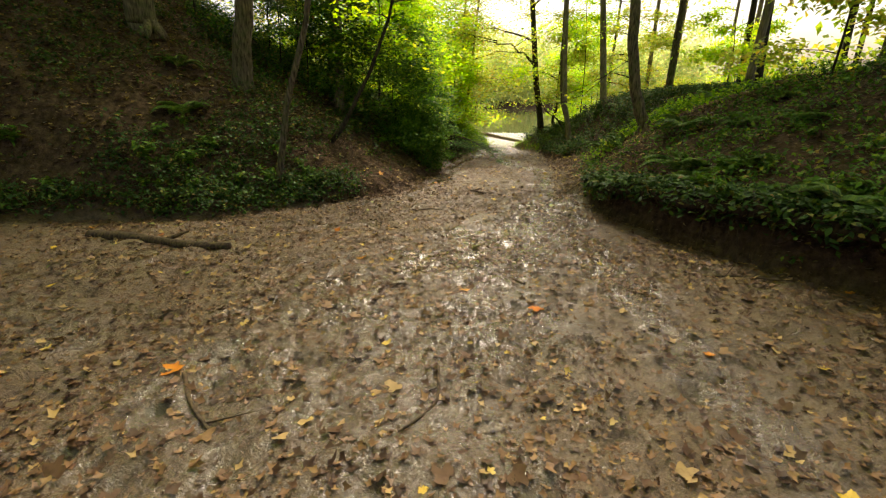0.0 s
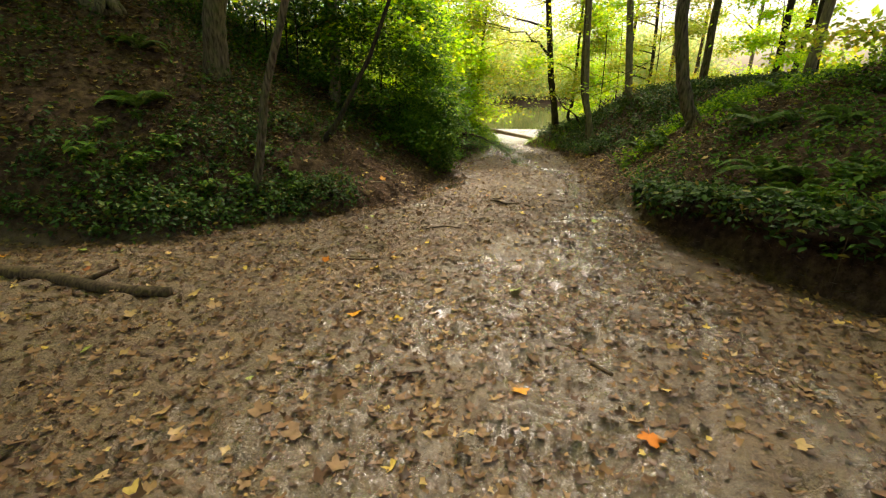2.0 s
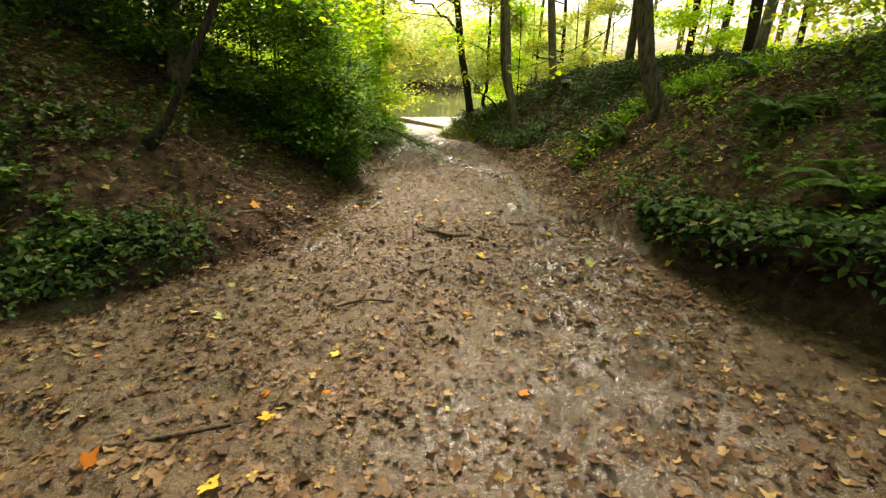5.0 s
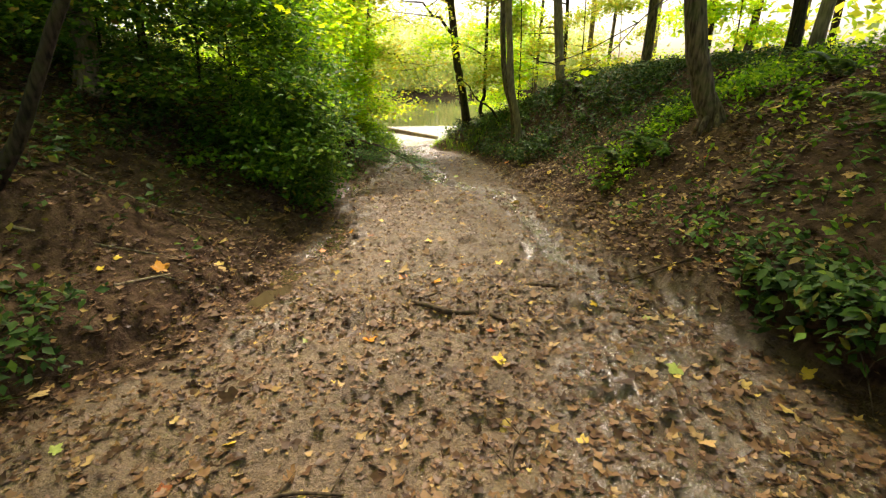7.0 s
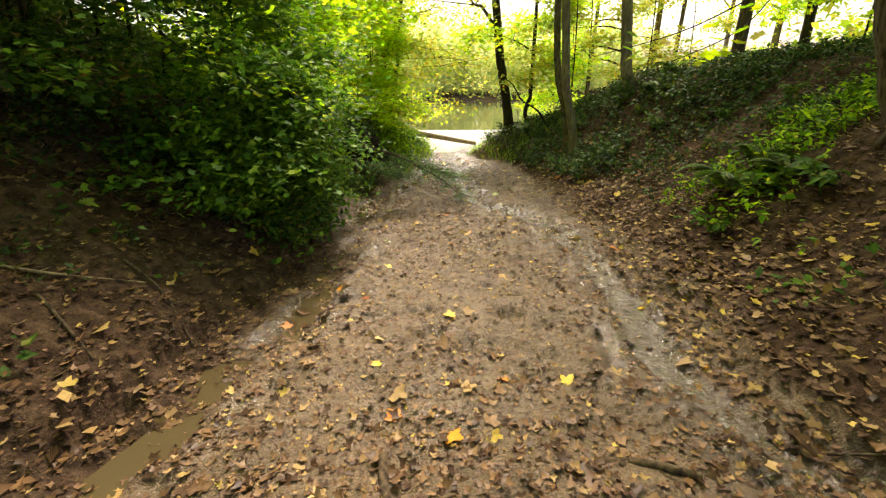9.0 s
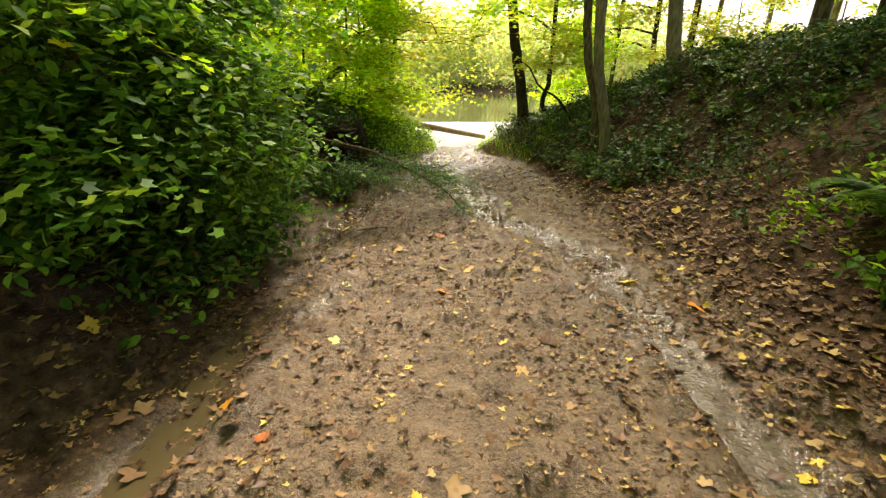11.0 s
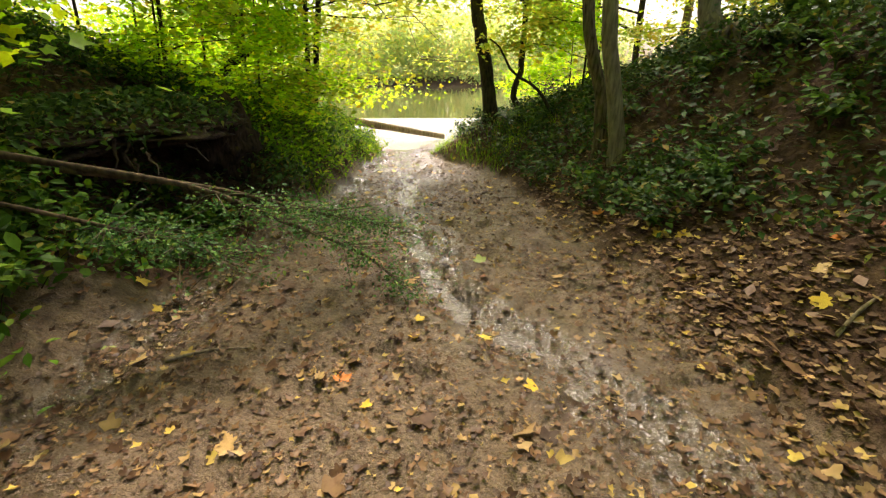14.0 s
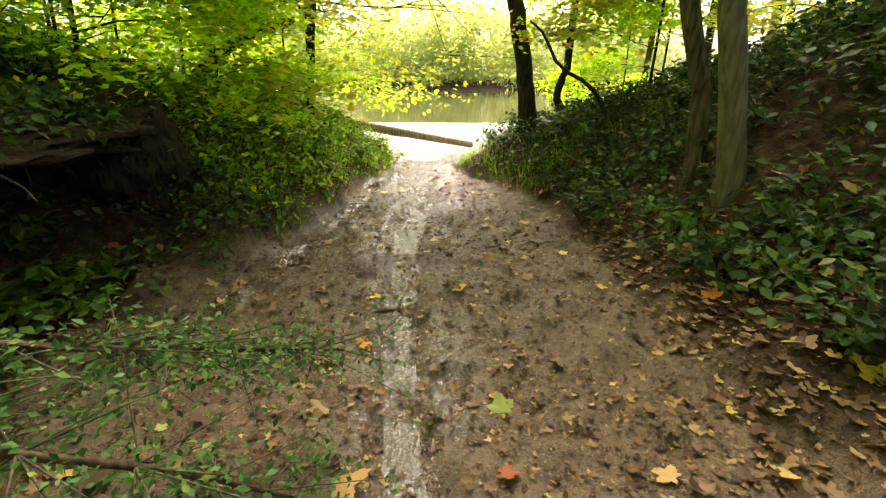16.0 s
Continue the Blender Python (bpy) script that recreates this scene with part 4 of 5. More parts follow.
undergrowth("nettle_undergrowth", "bright green nettles beside a leaf-strewn trail", 1900, (1.7, 8, 11.0, 14.2), keep_right_mid, UNDER_LIT, .07, .22, OVAL, 304, 14, .2)
undergrowth("bramble_undergrowth", "sparse dark weeds on the shaded earth bank", 2200, (1.9, 8, 14.0, 16.8), keep_right_mid, UNDER_SHADED, .07, .2, OVAL, 313, 12, .2)
undergrowth("bramble_undergrowth", "dark brambles and ivy on the steep shaded bank", 6200, (0.4, 7, 16.4, 24.5), keep_right_far, UNDER_SHADED, .08, .24, RHOMB, 305, 14, .24)


def keep_edge(x, y, d):
    return np.where((d > np.where(x > 0, .22, 0)) & (d < .6) & (y < 9.6), np.where(x > 0, .6, .6), 0)


undergrowth("trailing_brambles", "trailing bramble leaves drooping over the undercut bank edge", 6500, (1.8, 5, 3.2, 9.6), keep_edge, UNDER_SHADED, .075, .06, OVAL, 306, 15, .34)
undergrowth("trailing_ivy", "trailing ivy leaves hanging over the bank foot", 6500, (-6.8, -2.2, 5.2, 9.4), keep_edge, UNDER_SHADED, .07, .10, OVAL, 307, 15, .30)
undergrowth("crest_brambles", "tall brambles and weeds along the bank crest", 1500, (3.0, 7.0, 15.8, 21.5), lambda x, y, d: np.where(d > 1.9, .35 + .5 * patch(x, y, .8, 251), 0), UNDER_SHADED, .07, .18, RHOMB, 308, 18, .3)


def turf_overhang():
    """The turf lip that hangs out over the undercut foot of the bank."""
    rng = np.random.default_rng(33)
    ys = np.linspace(3.2, 9.4, 125)
    x0 = np.interp(ys, RIGHT_Y, RIGHT_X)
    jut = (.20 + .22 * fbm(ys, ys * 0 + 2, .7, 331, 3)) * smooth(9.5, 8.4, ys)
    top = land(x0 + .48, ys)[0]
    ring = [(.62, -.06), (.45, .03), (.22, .05), (.0, .02), (-.6, -.03), (-1.0, -.12), (-.75, -.17), (.0, -.14), (.3, -.12)]
    v = np.array([[(x0[k] + (o if o >= 0 else o * jut[k]) + .02 * rng.normal(), ys[k], top[k] + h + .012 * rng.normal()) for o, h in ring] for k in range(len(ys))])
    m = len(ring)
    i = np.arange(len(ys) * m).reshape(-1, m)
    f = np.stack([i[:-1], np.roll(i[:-1], -1, 1), np.roll(i[1:], -1, 1), i[1:]], -1).reshape(-1, 4)
    root = tagged(new("turf_overhang"), "dark turf lip overhanging the undercut bank foot", "turf")
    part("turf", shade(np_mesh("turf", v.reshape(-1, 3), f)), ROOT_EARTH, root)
    n = 5200
    k, o = rng.integers(0, len(ys), n), rng.uniform(-1.15, .5, n) ** 1
    p = np.stack([x0[k] + np.where(o < 0, o * jut[k], o), ys[k] + rng.normal(0, .04, n), top[k] + .05 - .20 * np.clip(-o - .3, 0, 1) * rng.uniform(.3, 2.0, n) + rng.uniform(0, .06, n)], 1)
    me = leaf_mesh("trailing_leaves", BROAD, p, rng.uniform(.5, 1.25, n) * .08, .45, -.3, rng)
    tagged(part("trailing_leaves", me, UNDER_SHADED, root), kind="stuff")
    for q in range(16):
        a = int(rng.integers(3, 118))
        ln = rng.uniform(.2, .5)
        u = np.linspace(0, 1, 6)
        t = Soup()
        t.tube(np.stack([x0[a] - jut[a] * .8 - .1 * u * rng.uniform(0, 1), ys[a] + rng.uniform(-.3, .3) * u, top[a] - .1 - ln * u ** 1.5], 1), np.linspace(.006, .002, 6), 4)
        part("root", t.mesh("root"), DEAD_WOOD, root)


turf_overhang()


def shore_grass(name, label, n, x0, x1, y0, y1, seed, tall):
    rng = np.random.default_rng(seed)
    x, y, z, d = bank_points(n, x0, x1, y0, y1, rng, lambda x, y, d: np.clip(patch(x, y, .5, seed) * 1.3 - .5 * d, 0, 1))
    blade = (np.array([(0, .012, 0), (0, -.012, 0), (.5, .010, .06), (.5, -.010, .06), (1, 0, -.10)]), np.array([(0, 1, 2), (1, 3, 2), (2, 3, 4)]))
    k = len(x)
    v, f = scatter(blade, np.stack([x, y, z - .01], 1), rng.uniform(0, 6.283, k), rng.normal(1.0, .3, k), rng.normal(0, .3, k), rng.uniform(.5, 1.2, k) * tall)
    me = np_mesh(name, v, f)
    me.materials.append(UNDER_LIT)
    tagged(new(name, me), label, "grass", kind="stuff")


shore_grass("grass", "bright green grass tufts at the lakeside bank", 9000, -.4, 2.6, 20.5, 25.2, 311, .28)
shore_grass("grass", "bright grass and weeds along the bank foot", 8000, -3.4, -1.2, 18.4, 25, 312, .26)


# ---- leaf litter ----
def litter(name, label, n, region, keep, material, size, seed, lift=.004, shape=CURL):
    rng = np.random.default_rng(seed)
    x, y = rng.uniform(region[0], region[1], n), rng.uniform(region[2], region[3], n)
    z, mud, wet, d = land(x, y)
    ok = rng.uniform(0, 1, n) < keep(x, y, d)
    x, y, z = x[ok], y[ok], z[ok]
    k = len(x)
    v, f = scatter(shape, np.stack([x, y, z + lift], 1), rng.uniform(0, 6.283, k), rng.normal(0, .22, k), rng.normal(0, .28, k), np.minimum(rng.gamma(4, .25, k), 1.9) * size)
    me = np_mesh(name, v, f)
    me.materials.append(material)
    tagged(new(name, me), label, "leaf litter", kind="stuff")


litter("leaf_litter", "small dark rotting leaves trodden into wet mud", 80000, (-6, 4, 1.5, 24.5), lambda x, y, d: np.where(d < .3, np.clip(.15 + 1.1 * patch(x, y, .45, 401), 0, 1), 0), LITTER, .034, 402, shape=SCRAP)
litter("leaf_litter", "pale tan fallen leaves scattered over the mud", 11000, (-4, 3.6, 1.5, 24), lambda x, y, d: np.where(d < .1, .35 * patch(x, y, .8, 405) + .25 * smooth(-.7, 0, d), 0), LITTER_PALE, .042, 406, shape=maple_outline(6, .5, False))
litter("leaf_litter", "brown leaf litter thick on the bank slopes", 90000, (-9, 8, 3, 24.5), lambda x, y, d: np.where(d > 0, .75 * patch(x, y, .6, 411), 0), LITTER, .062, 412, .01, CHIP)
litter("leaf_litter", "tan and yellow leaf litter along the trail on the bank", 34000, (1.3, 7, 9.5, 19),
       lambda x, y, d: np.where(d > -.25, np.clip(np.exp(-((y - 11.3 - .2 * (x - 2)) / 1.2) ** 2) + 1.1 * np.exp(-(((x - 2.1) / .8) ** 2 + ((y - 15.4) / 1.8) ** 2)) + .9 * np.exp(-(((x - 2.0) / .6) ** 2 + ((y - 13.3) / 1.0) ** 2)) + .8 * np.exp(-((d - .2) / .45) ** 2) + .06, 0, 1), 0), LITTER_PALE, .046, 422, .014, maple_outline(4, .55, False))

litter("leaf_litter", "tan and brown leaves strewn over the wooded slope", 16000, (-9, -3.4, 5, 12.5), lambda x, y, d: np.where(d > 1.1, np.clip(.2 + .8 * patch(x, y, .7, 425), 0, 1), 0), LITTER_PALE, .06, 426, .014, maple_outline(9, .55, False))
litter("leaf_litter", "crumpled brown leaves and bark bits on the bare dirt slope", 12000, (-4.6, -1.5, 8.4, 13.6), lambda x, y, d: np.where(d > -.1, np.clip(.2 + patch(x, y, .4, 431), 0, 1), 0), LITTER, .042, 432, .008, SCRAP)
litter("leaf_litter", "small yellow and tan maple leaves strewn over mud", 4600, (-3.4, 3.4, 2, 24), lambda x, y, d: np.where(d < .4, .25 + .5 * patch(x, y, 1.1, 441) + .5 * smooth(-.8, .1, d), 0), LITTER_PALE, .065, 442, .008, maple_outline(5, .5, False))

litter("leaf_litter", "curled brown leaf scraps over the firm mud", 9500, (-1.9, 1.9, 7.5, 20), lambda x, y, d: np.where(d < .1, np.clip(.2 + 1.1 * patch(x, y, .6, 451), 0, 1), 0), LITTER, .035, 452, .004, maple_outline(7, .9, False))


litter("leaf_litter", "trampled brown leaves dense over the damp mud", 60000, (-6, 4, 1.5, 10.5), lambda x, y, d: np.where(d < .15, np.clip(.30 + .9 * patch(x, y, .7, 461), 0, 1), 0), LITTER, .042, 462, .004, SCRAP)
litter("leaf_litter", "torn tan leaves scattered on the damp mud", 3400, (-6, 4, 1.5, 10.5), lambda x, y, d: np.where(d < .15, .2 + .6 * patch(x, y, .9, 465), 0), LITTER_PALE, .045, 466, .006, maple_outline(8, .8, False))


litter("leaf_litter", "crumbled tan and rust leaf bits on the firm mud", 30000, (-1.9, 1.9, 9.5, 20), lambda x, y, d: np.where(d < .1, np.clip(.25 + .9 * patch(x, y, .5, 471), 0, 1), 0), LITTER_PALE, .026, 472, .004, SCRAP)


litter("leaf_litter", "sodden dark leaves caught in the shallow water", 9000, (-1.9, 1.9, 9.6, 23), lambda x, y, d: np.where(np.minimum(path_near(x, y, STREAM_PATH) - np.interp(y, *STREAM_HALF), path_near(x, y, PUDDLE_PATH) - np.interp(y, *PUDDLE_HALF)) < .05, .55, 0), LITTER, .042, 482, .016, SCRAP)


# ---- fallen maple leaves ----
LEAF_MESHES = {}
for colour, material in FALLEN.items():
    for k in range(4):
        v, f = maple_outline(10 + k, .12 + .16 * k, True)
        me = np_mesh("fallen_leaf", v, f)
        me.materials.append(material)
        LEAF_MESHES[colour, k] = me
LEAF_WORDS = {"yellow": "bright yellow fallen maple leaf lying on the ground", "orange": "orange fallen maple leaf lying on the ground", "tan": "pale tan dried maple leaf lying on the ground",
              "green": "yellow-green fallen maple leaf lying on the ground", "rust": "rust-red fallen maple leaf lying on the ground"}


def fallen_leaf(x, y, size, colour, rng):
    ob = tagged(new("fallen_leaf", LEAF_MESHES[colour, int(rng.integers(4))]), LEAF_WORDS[colour], "leaf", "fallen maple leaves")
    e = .12
    dzx, dzy = (gz(x + e, y) - gz(x - e, y)) / (2 * e), (gz(x, y + e) - gz(x, y - e)) / (2 * e)
    nrm = Vector((-dzx, -dzy, 1)).normalized()
    q = Vector((0, 0, 1)).rotation_difference(nrm).to_matrix().to_4x4()
    ob.matrix_world = Matrix.Translation((x, y, gz(x, y) + .008)) @ q @ pose(0, 0, 0, rng.normal(0, 9), rng.normal(0, 9), rng.uniform(0, 360)) @ Matrix.Diagonal((size, size, size, 1))


rng = np.random.default_rng(77)
KNOWN_LEAVES = [(-.67, 4.27, .13, "orange"), (-.79, 5.68, .15, "orange"), (1.0, 4.75, .14, "orange"), (-.94, 7.09, .10, "yellow"), (.31, 6.36, .15, "green"), (1.14, 7.85, .13, "yellow"),
                (-1.59, 6.81, .12, "orange"), (-.36, 10.48, .11, "orange"), (-.85, 11.57, .12, "yellow"), (1.73, 10.14, .10, "yellow"), (-1.89, 12.32, .14, "yellow"), (.28, 12.5, .13, "tan"),
                (-.23, 13.51, .15, "orange"), (-.09, 13.97, .13, "tan"), (1.22, 13.79, .20, "yellow"), (-1.25, 13.37, .17, "yellow"), (1.0, 13.41, .10, "orange"), (1.52, 13.4, .17, "orange"),
                (2.69, 15.92, .15, "yellow"), (2.19, 15.42, .13, "tan"), (1.84, 16.5, .16, "yellow"), (-.08, 15.27, .09, "yellow"), (1.95, 16.44, .14, "yellow"), (1.4, 17.72, .10, "yellow"),
                (1.68, 15.65, .13, "tan"), (.15, 17.63, .13, "yellow"), (1.59, 17.3, .15, "orange"), (-.29, 16.89, .13, "orange"), (.96, 16.15, .13, "tan"), (1.08, 16.02, .11, "yellow"), (.39, 16.44, .14, "green"),
                (-.17, 16.0, .18, "tan"), (3.53, 11.84, .2, "yellow"), (-2.77, 11.74, .16, "green"), (-2.09, 10.03, .15, "orange"), (-1.05, 3.45, .17, "orange")]
for x, y, s, c in KNOWN_LEAVES:
    fallen_leaf(x, y, s * 1.05, c, rng)
names = ["yellow", "tan", "orange", "green", "rust"]
for k in range(262):
    y = 1.8 + 21 * rng.uniform(0, 1) ** .9
    lo, hi = float(np.interp(y, LEFT_Y, LEFT_X)), float(np.interp(y, RIGHT_Y, RIGHT_X))
    lo, hi = max(lo, -3.6), min(hi, 3.4)
    side = rng.uniform()
    x = rng.uniform(lo - .1, hi + .1) if side < .62 else (hi + rng.uniform(0, 1.6) if side < .85 else lo - rng.uniform(0, 1.4))
    fallen_leaf(x, y, rng.uniform(.06, .135), names[int(rng.choice(5, p=[.42, .27, .15, .10, .06]))], rng)


# ---- logs, sticks and roots ----
def stick(name, label, pts, r0, r1, material, forks=0, seed=0, category="stick", sink=.3):
    rng = np.random.default_rng(seed)
    c = spline(pts, 14)
    root = tagged(new(name), label, category)
    root.location = tuple(c[0])
    s = Soup()
    u = np.linspace(0, 1, 14)
    s.tube(c - c[0], r0 + (r1 - r0) * u, 9, .10, seed)
    part("stem", s.mesh("stem"), material, root)
    for k in range(forks):
        b = c[int(rng.integers(3, 12))] - c[0]
        d = (c[-1] - c[0]) / np.linalg.norm(c[-1] - c[0])
        side = np.array([-d[1], d[0], .3]) * rng.choice([-1, 1])
        fs = Soup()
        ln = rng.uniform(.08, .25)
        fs.tube(b + np.outer(np.linspace(0, 1, 5) * ln, d * .7 + side), np.linspace(r1 * .8, r1 * .25, 5), 5)
        part("twig", fs.mesh("twig"), material, root)
    return root


def on_ground(pts, r):
    return [(x, y, gz(x, y) + r * .7) for x, y in pts]


stick("log", "dark wet rotten log lying half sunk in mud", on_ground([(-4.25, 5.72), (-3.6, 5.66), (-2.9, 5.60), (-2.3, 5.63)], .03), .066, .045, DEAD_WOOD, 2, 1, "log")
stick("driftwood_log", "weathered fallen trunk lying across the lake edge", [(-3.4, 23.8, .20), (-2.0, 24.7, -.16), (-1.0, 25.4, -.42), (.08, 26.1, -.68)], .10, .07, PALE_WOOD, 0, 2, "log")
stick("stick", "crooked dark stick lying on the mud", on_ground([(-.36, 10.2), (-.30, 9.98), (-.14, 9.80), (.02, 9.75), (.2, 9.70)], .018), .020, .022, DEAD_WOOD, 2, 3)
stick("stick", "short dark stick on wet mud beside the stream", on_ground([(.53, 10.28), (.7, 10.24), (.88, 10.18)], .018), .02, .014, DEAD_WOOD, 0, 4)
stick("stick", "small broken dark stick on the mud", on_ground([(.28, 9.69), (.37, 9.60)], .015), .018, .014, DEAD_WOOD, 0, 5)
stick("stick", "dark twig lying in the shallow stream", on_ground([(-.50, 17.26), (-.25, 17.40), (.0, 17.53)], .012), .014, .008, DEAD_WOOD, 2, 6)
stick("stick", "thin bent twig pressed into mud", on_ground([(-.95, 3.4), (-.75, 3.2), (-.5, 3.03)], .01), .014, .008, DEAD_WOOD, 1, 7)
stick("stick", "thin twig lying across the wet mud", on_ground([(.45, 3.75), (.50, 3.45), (.38, 3.2)], .01), .010, .006, DEAD_WOOD, 2, 8)
stick("stick", "long thin twig beside the bank foot", on_ground([(2.55, 5.9), (2.9, 5.92), (3.3, 5.86)], .01), .012, .007, DEAD_WOOD, 2, 9)
stick("stick", "thin twig at the foot of the bank", on_ground([(1.12, 9.74), (1.4, 9.66), (1.65, 9.55)], .01), .011, .006, DEAD_WOOD, 1, 10)
stick("stick", "pale stick lying on the bare dirt slope", on_ground([(-3.0, 10.6), (-2.6, 10.9), (-2.1, 11.3)], .012), .012, .007, PALE_WOOD, 2, 11)
stick("stick", "thin root-like stick on the bare dirt slope", on_ground([(-2.5, 10.9), (-2.2, 10.75), (-1.9, 10.6)], .012), .012, .007, DEAD_WOOD, 1, 12)
stick("stick", "thin dark twig on the mud", on_ground([(-1.6, 6.9), (-1.2, 7.05), (-.9, 7.15)], .01), .012, .006, DEAD_WOOD, 1, 13)
stick("stick", "long twig lying over the leaf litter slope", on_ground([(2.0, 10.75), (2.3, 10.6), (2.7, 10.3)], .01), .012, .006, DEAD_WOOD, 1, 14)
STICK_SPOTS = [(-2.9, 9.9, 20, .9), (-2.3, 11.4, -30, .7), (-3.1, 11.9, 10, .6), (-2.2, 9.7, 60, .5), (-3.4, 12.4, -10, .8), (2.1, 9.9, 140, .8), (2.6, 11.0, 20, .5), (2.5, 16.6, 100, .7), (2.9, 17.4, 60, .6),
               (2.0, 15.0, 10, .4), (-2.3, 14.2, 40, .6), (1.9, 17.6, -20, .5), (-4.2, 7.3, 50, .9), (-4.8, 8.0, 100, .7), (2.3, 13.2, 80, .4), (.7, 18.6, 30, .35), (-.9, 8.2, 10, .45), (.2, 8.3, 70, .35), (-1.3, 15.0, 15, .4), (.9, 5.2, 120, .4)]
for q, (x, y, a, ln) in enumerate(STICK_SPOTS):
    c, w = math.cos(radians(a)), math.sin(radians(a))
    mid = (x + c * ln * .5 - w * .04, y + w * ln * .5 + c * .04)
    stick("stick", "thin broken twig lying on the ground" if q % 2 else "bent dead twig among the leaf litter", on_ground([(x, y), mid, (x + c * ln, y + w * ln)], .01), .011, .005, (DEAD_WOOD, PALE_WOOD)[q % 3 == 0], 2, 40 + q)
stick("broken_log", "dark mossy broken trunk leaning among young maples", [(-4.6, 22.2, .6), (-3.8, 22.6, 1.35), (-2.9, 23.05, 1.75)], .10, .07, BARK_DARK, 0, 15, "log")


def fallen_branch():
    """A leafy branch that has come down across the gully's edge."""
    rng = np.random.default_rng(15)
    runs = [[(-3.3, 14.75, .98), (-2.4, 15.05, .74), (-1.75, 15.27, .56), (-1.2, 15.42, .41), (-.85, 15.5, .22), (-.45, 15.7, -.05), (-.25, 15.85, -.30)],
            [(-1.75, 15.26, .54), (-1.2, 15.6, .36), (-.75, 15.95, .12), (-.25, 16.35, -.12)],
            [(-3.1, 14.6, .80), (-2.3, 14.9, .58), (-1.6, 15.05, .36), (-1.0, 15.2, .12)]]
    root = tagged(new("fallen_branch"), "fallen leafy branch drooping from the bank onto mud", "branch")
    root.location = runs[0][0]
    o = np.array(runs[0][0])
    pts = []
    for k, r in enumerate(runs):
        c = spline(r, 16) - o
        s = Soup()
        s.tube(c, np.linspace(.024, .006, 16) * (1, .8, .8)[k], 7, .06, k)
        part("stem", s.mesh("stem"), DEAD_WOOD, root)
        tw = Soup()
        for q in range(60):
            i = int(rng.integers(8 if k < 2 else 11, 16))
            a = rng.uniform(0, 6.283)
            ln = rng.uniform(.15, .42)
            line = c[i] + np.outer(np.linspace(0, 1, 5) * ln, (math.cos(a) * .8 + .4, math.sin(a) * .8, rng.uniform(-.45, .25)))
            tw.tube(line, np.linspace(.004, .0015, 5), 4)
            pts.append(line[1:] + 0)
        tagged(part("brushwood", tw.mesh("brushwood"), BARK, root), kind="stuff")
    p = np.vstack(pts)
    p = np.vstack([p + rng.normal(0, .035, p.shape) for _ in range(8)])
    me = leaf_mesh("leaves", OVAL, p, rng.uniform(.5, 1.2, len(p)) * .029, .5, -.2, rng)
    tagged(part("leaves", me, BRANCH_GREEN, root), kind="stuff")


fallen_branch()


def leaf_spray(label, runs, size, count, seed, material, spread=1.0):
    """A thin hanging branch with broad flat maple leaves."""
    rng = np.random.default_rng(seed)
    root = tagged(new("hanging_branch"), label, "branch")
    o = np.array(runs[0][0])
    root.location = runs[0][0]
    for r in runs:
        c = spline(r, 12) - o
        s = Soup()
        s.tube(c, np.linspace(.008, .003, 12), 6, .05, seed)
        part("stem", s.mesh("stem"), BARK_DARK, root)
        f = rng.uniform(.25, 1, count)
        p = np.stack([np.interp(f * 11, np.arange(12), c[:, k]) for k in range(3)], 1) + rng.normal(0, spread, (count, 3)) * (.10, .10, .045)
        me = leaf_mesh("leaves", maple_outline(3, .3, True), p, rng.uniform(.6, 1.2, count) * size, .30, -.25, rng)
        tagged(part("leaves", me, material, root), kind="stuff")


leaf_spray("hanging maple branch with large light green leaves", [[(3.0, 13.4, 2.5), (2.4, 12.9, 2.1), (1.9, 12.5, 1.7), (1.35, 12.25, 1.48)], [(2.4, 12.9, 2.1), (1.7, 12.9, 1.75), (.95, 12.8, 1.55)]], .15, 16, 41, MAPLE_GREEN)
leaf_spray("hanging maple branch with broad green leaves over the bank", [[(-3.4, 13.2, 2.4), (-2.6, 13.0, 1.95), (-1.9, 12.85, 1.5), (-1.3, 12.75, 1.12)], [(-2.6, 13.0, 1.95), (-2.1, 13.3, 1.6), (-1.5, 13.4, 1.3)], [(-3.0, 12.9, 2.2), (-2.4, 12.5, 1.7), (-1.7, 12.4, 1.35)]], .115, 40, 42, MAPLE_GREEN)

leaf_spray("leafy maple branch hanging high over the gully mouth", [[(1.7, 18.3, 3.9), (1.1, 17.8, 3.6), (.5, 17.3, 3.2), (.0, 16.9, 2.9)], [(1.7, 18.5, 3.3), (1.0, 18.8, 3.1), (.3, 19.2, 2.7)], [(1.1, 17.8, 3.6), (.9, 17.0, 3.5), (.6, 16.2, 3.4)]], .125, 75, 43, MAPLE_GREEN, 2.6)
leaf_spray("leafy maple branch spreading over the bank crest", [[(2.9, 18.6, 4.2), (3.4, 18.0, 3.9), (3.9, 17.3, 3.5), (4.3, 16.6, 3.2)], [(3.0, 18.6, 3.6), (2.4, 17.8, 3.4), (1.8, 17.0, 3.1)], [(3.4, 18.0, 3.9), (4.1, 18.3, 3.7), (4.8, 18.4, 3.3)]], .125, 70, 44, MAPLE_GREEN, 2.8)
leaf_spray("leafy maple branch reaching out from the wooded bank", [[(-3.6, 15.4, 3.6), (-2.8, 15.6, 3.4), (-1.9, 15.9, 3.0), (-1.2, 16.3, 2.6)], [(-2.8, 15.6, 3.4), (-2.3, 16.3, 3.0), (-1.7, 17.0, 2.6)]], .125, 75, 45, MAPLE_GREEN, 2.6)
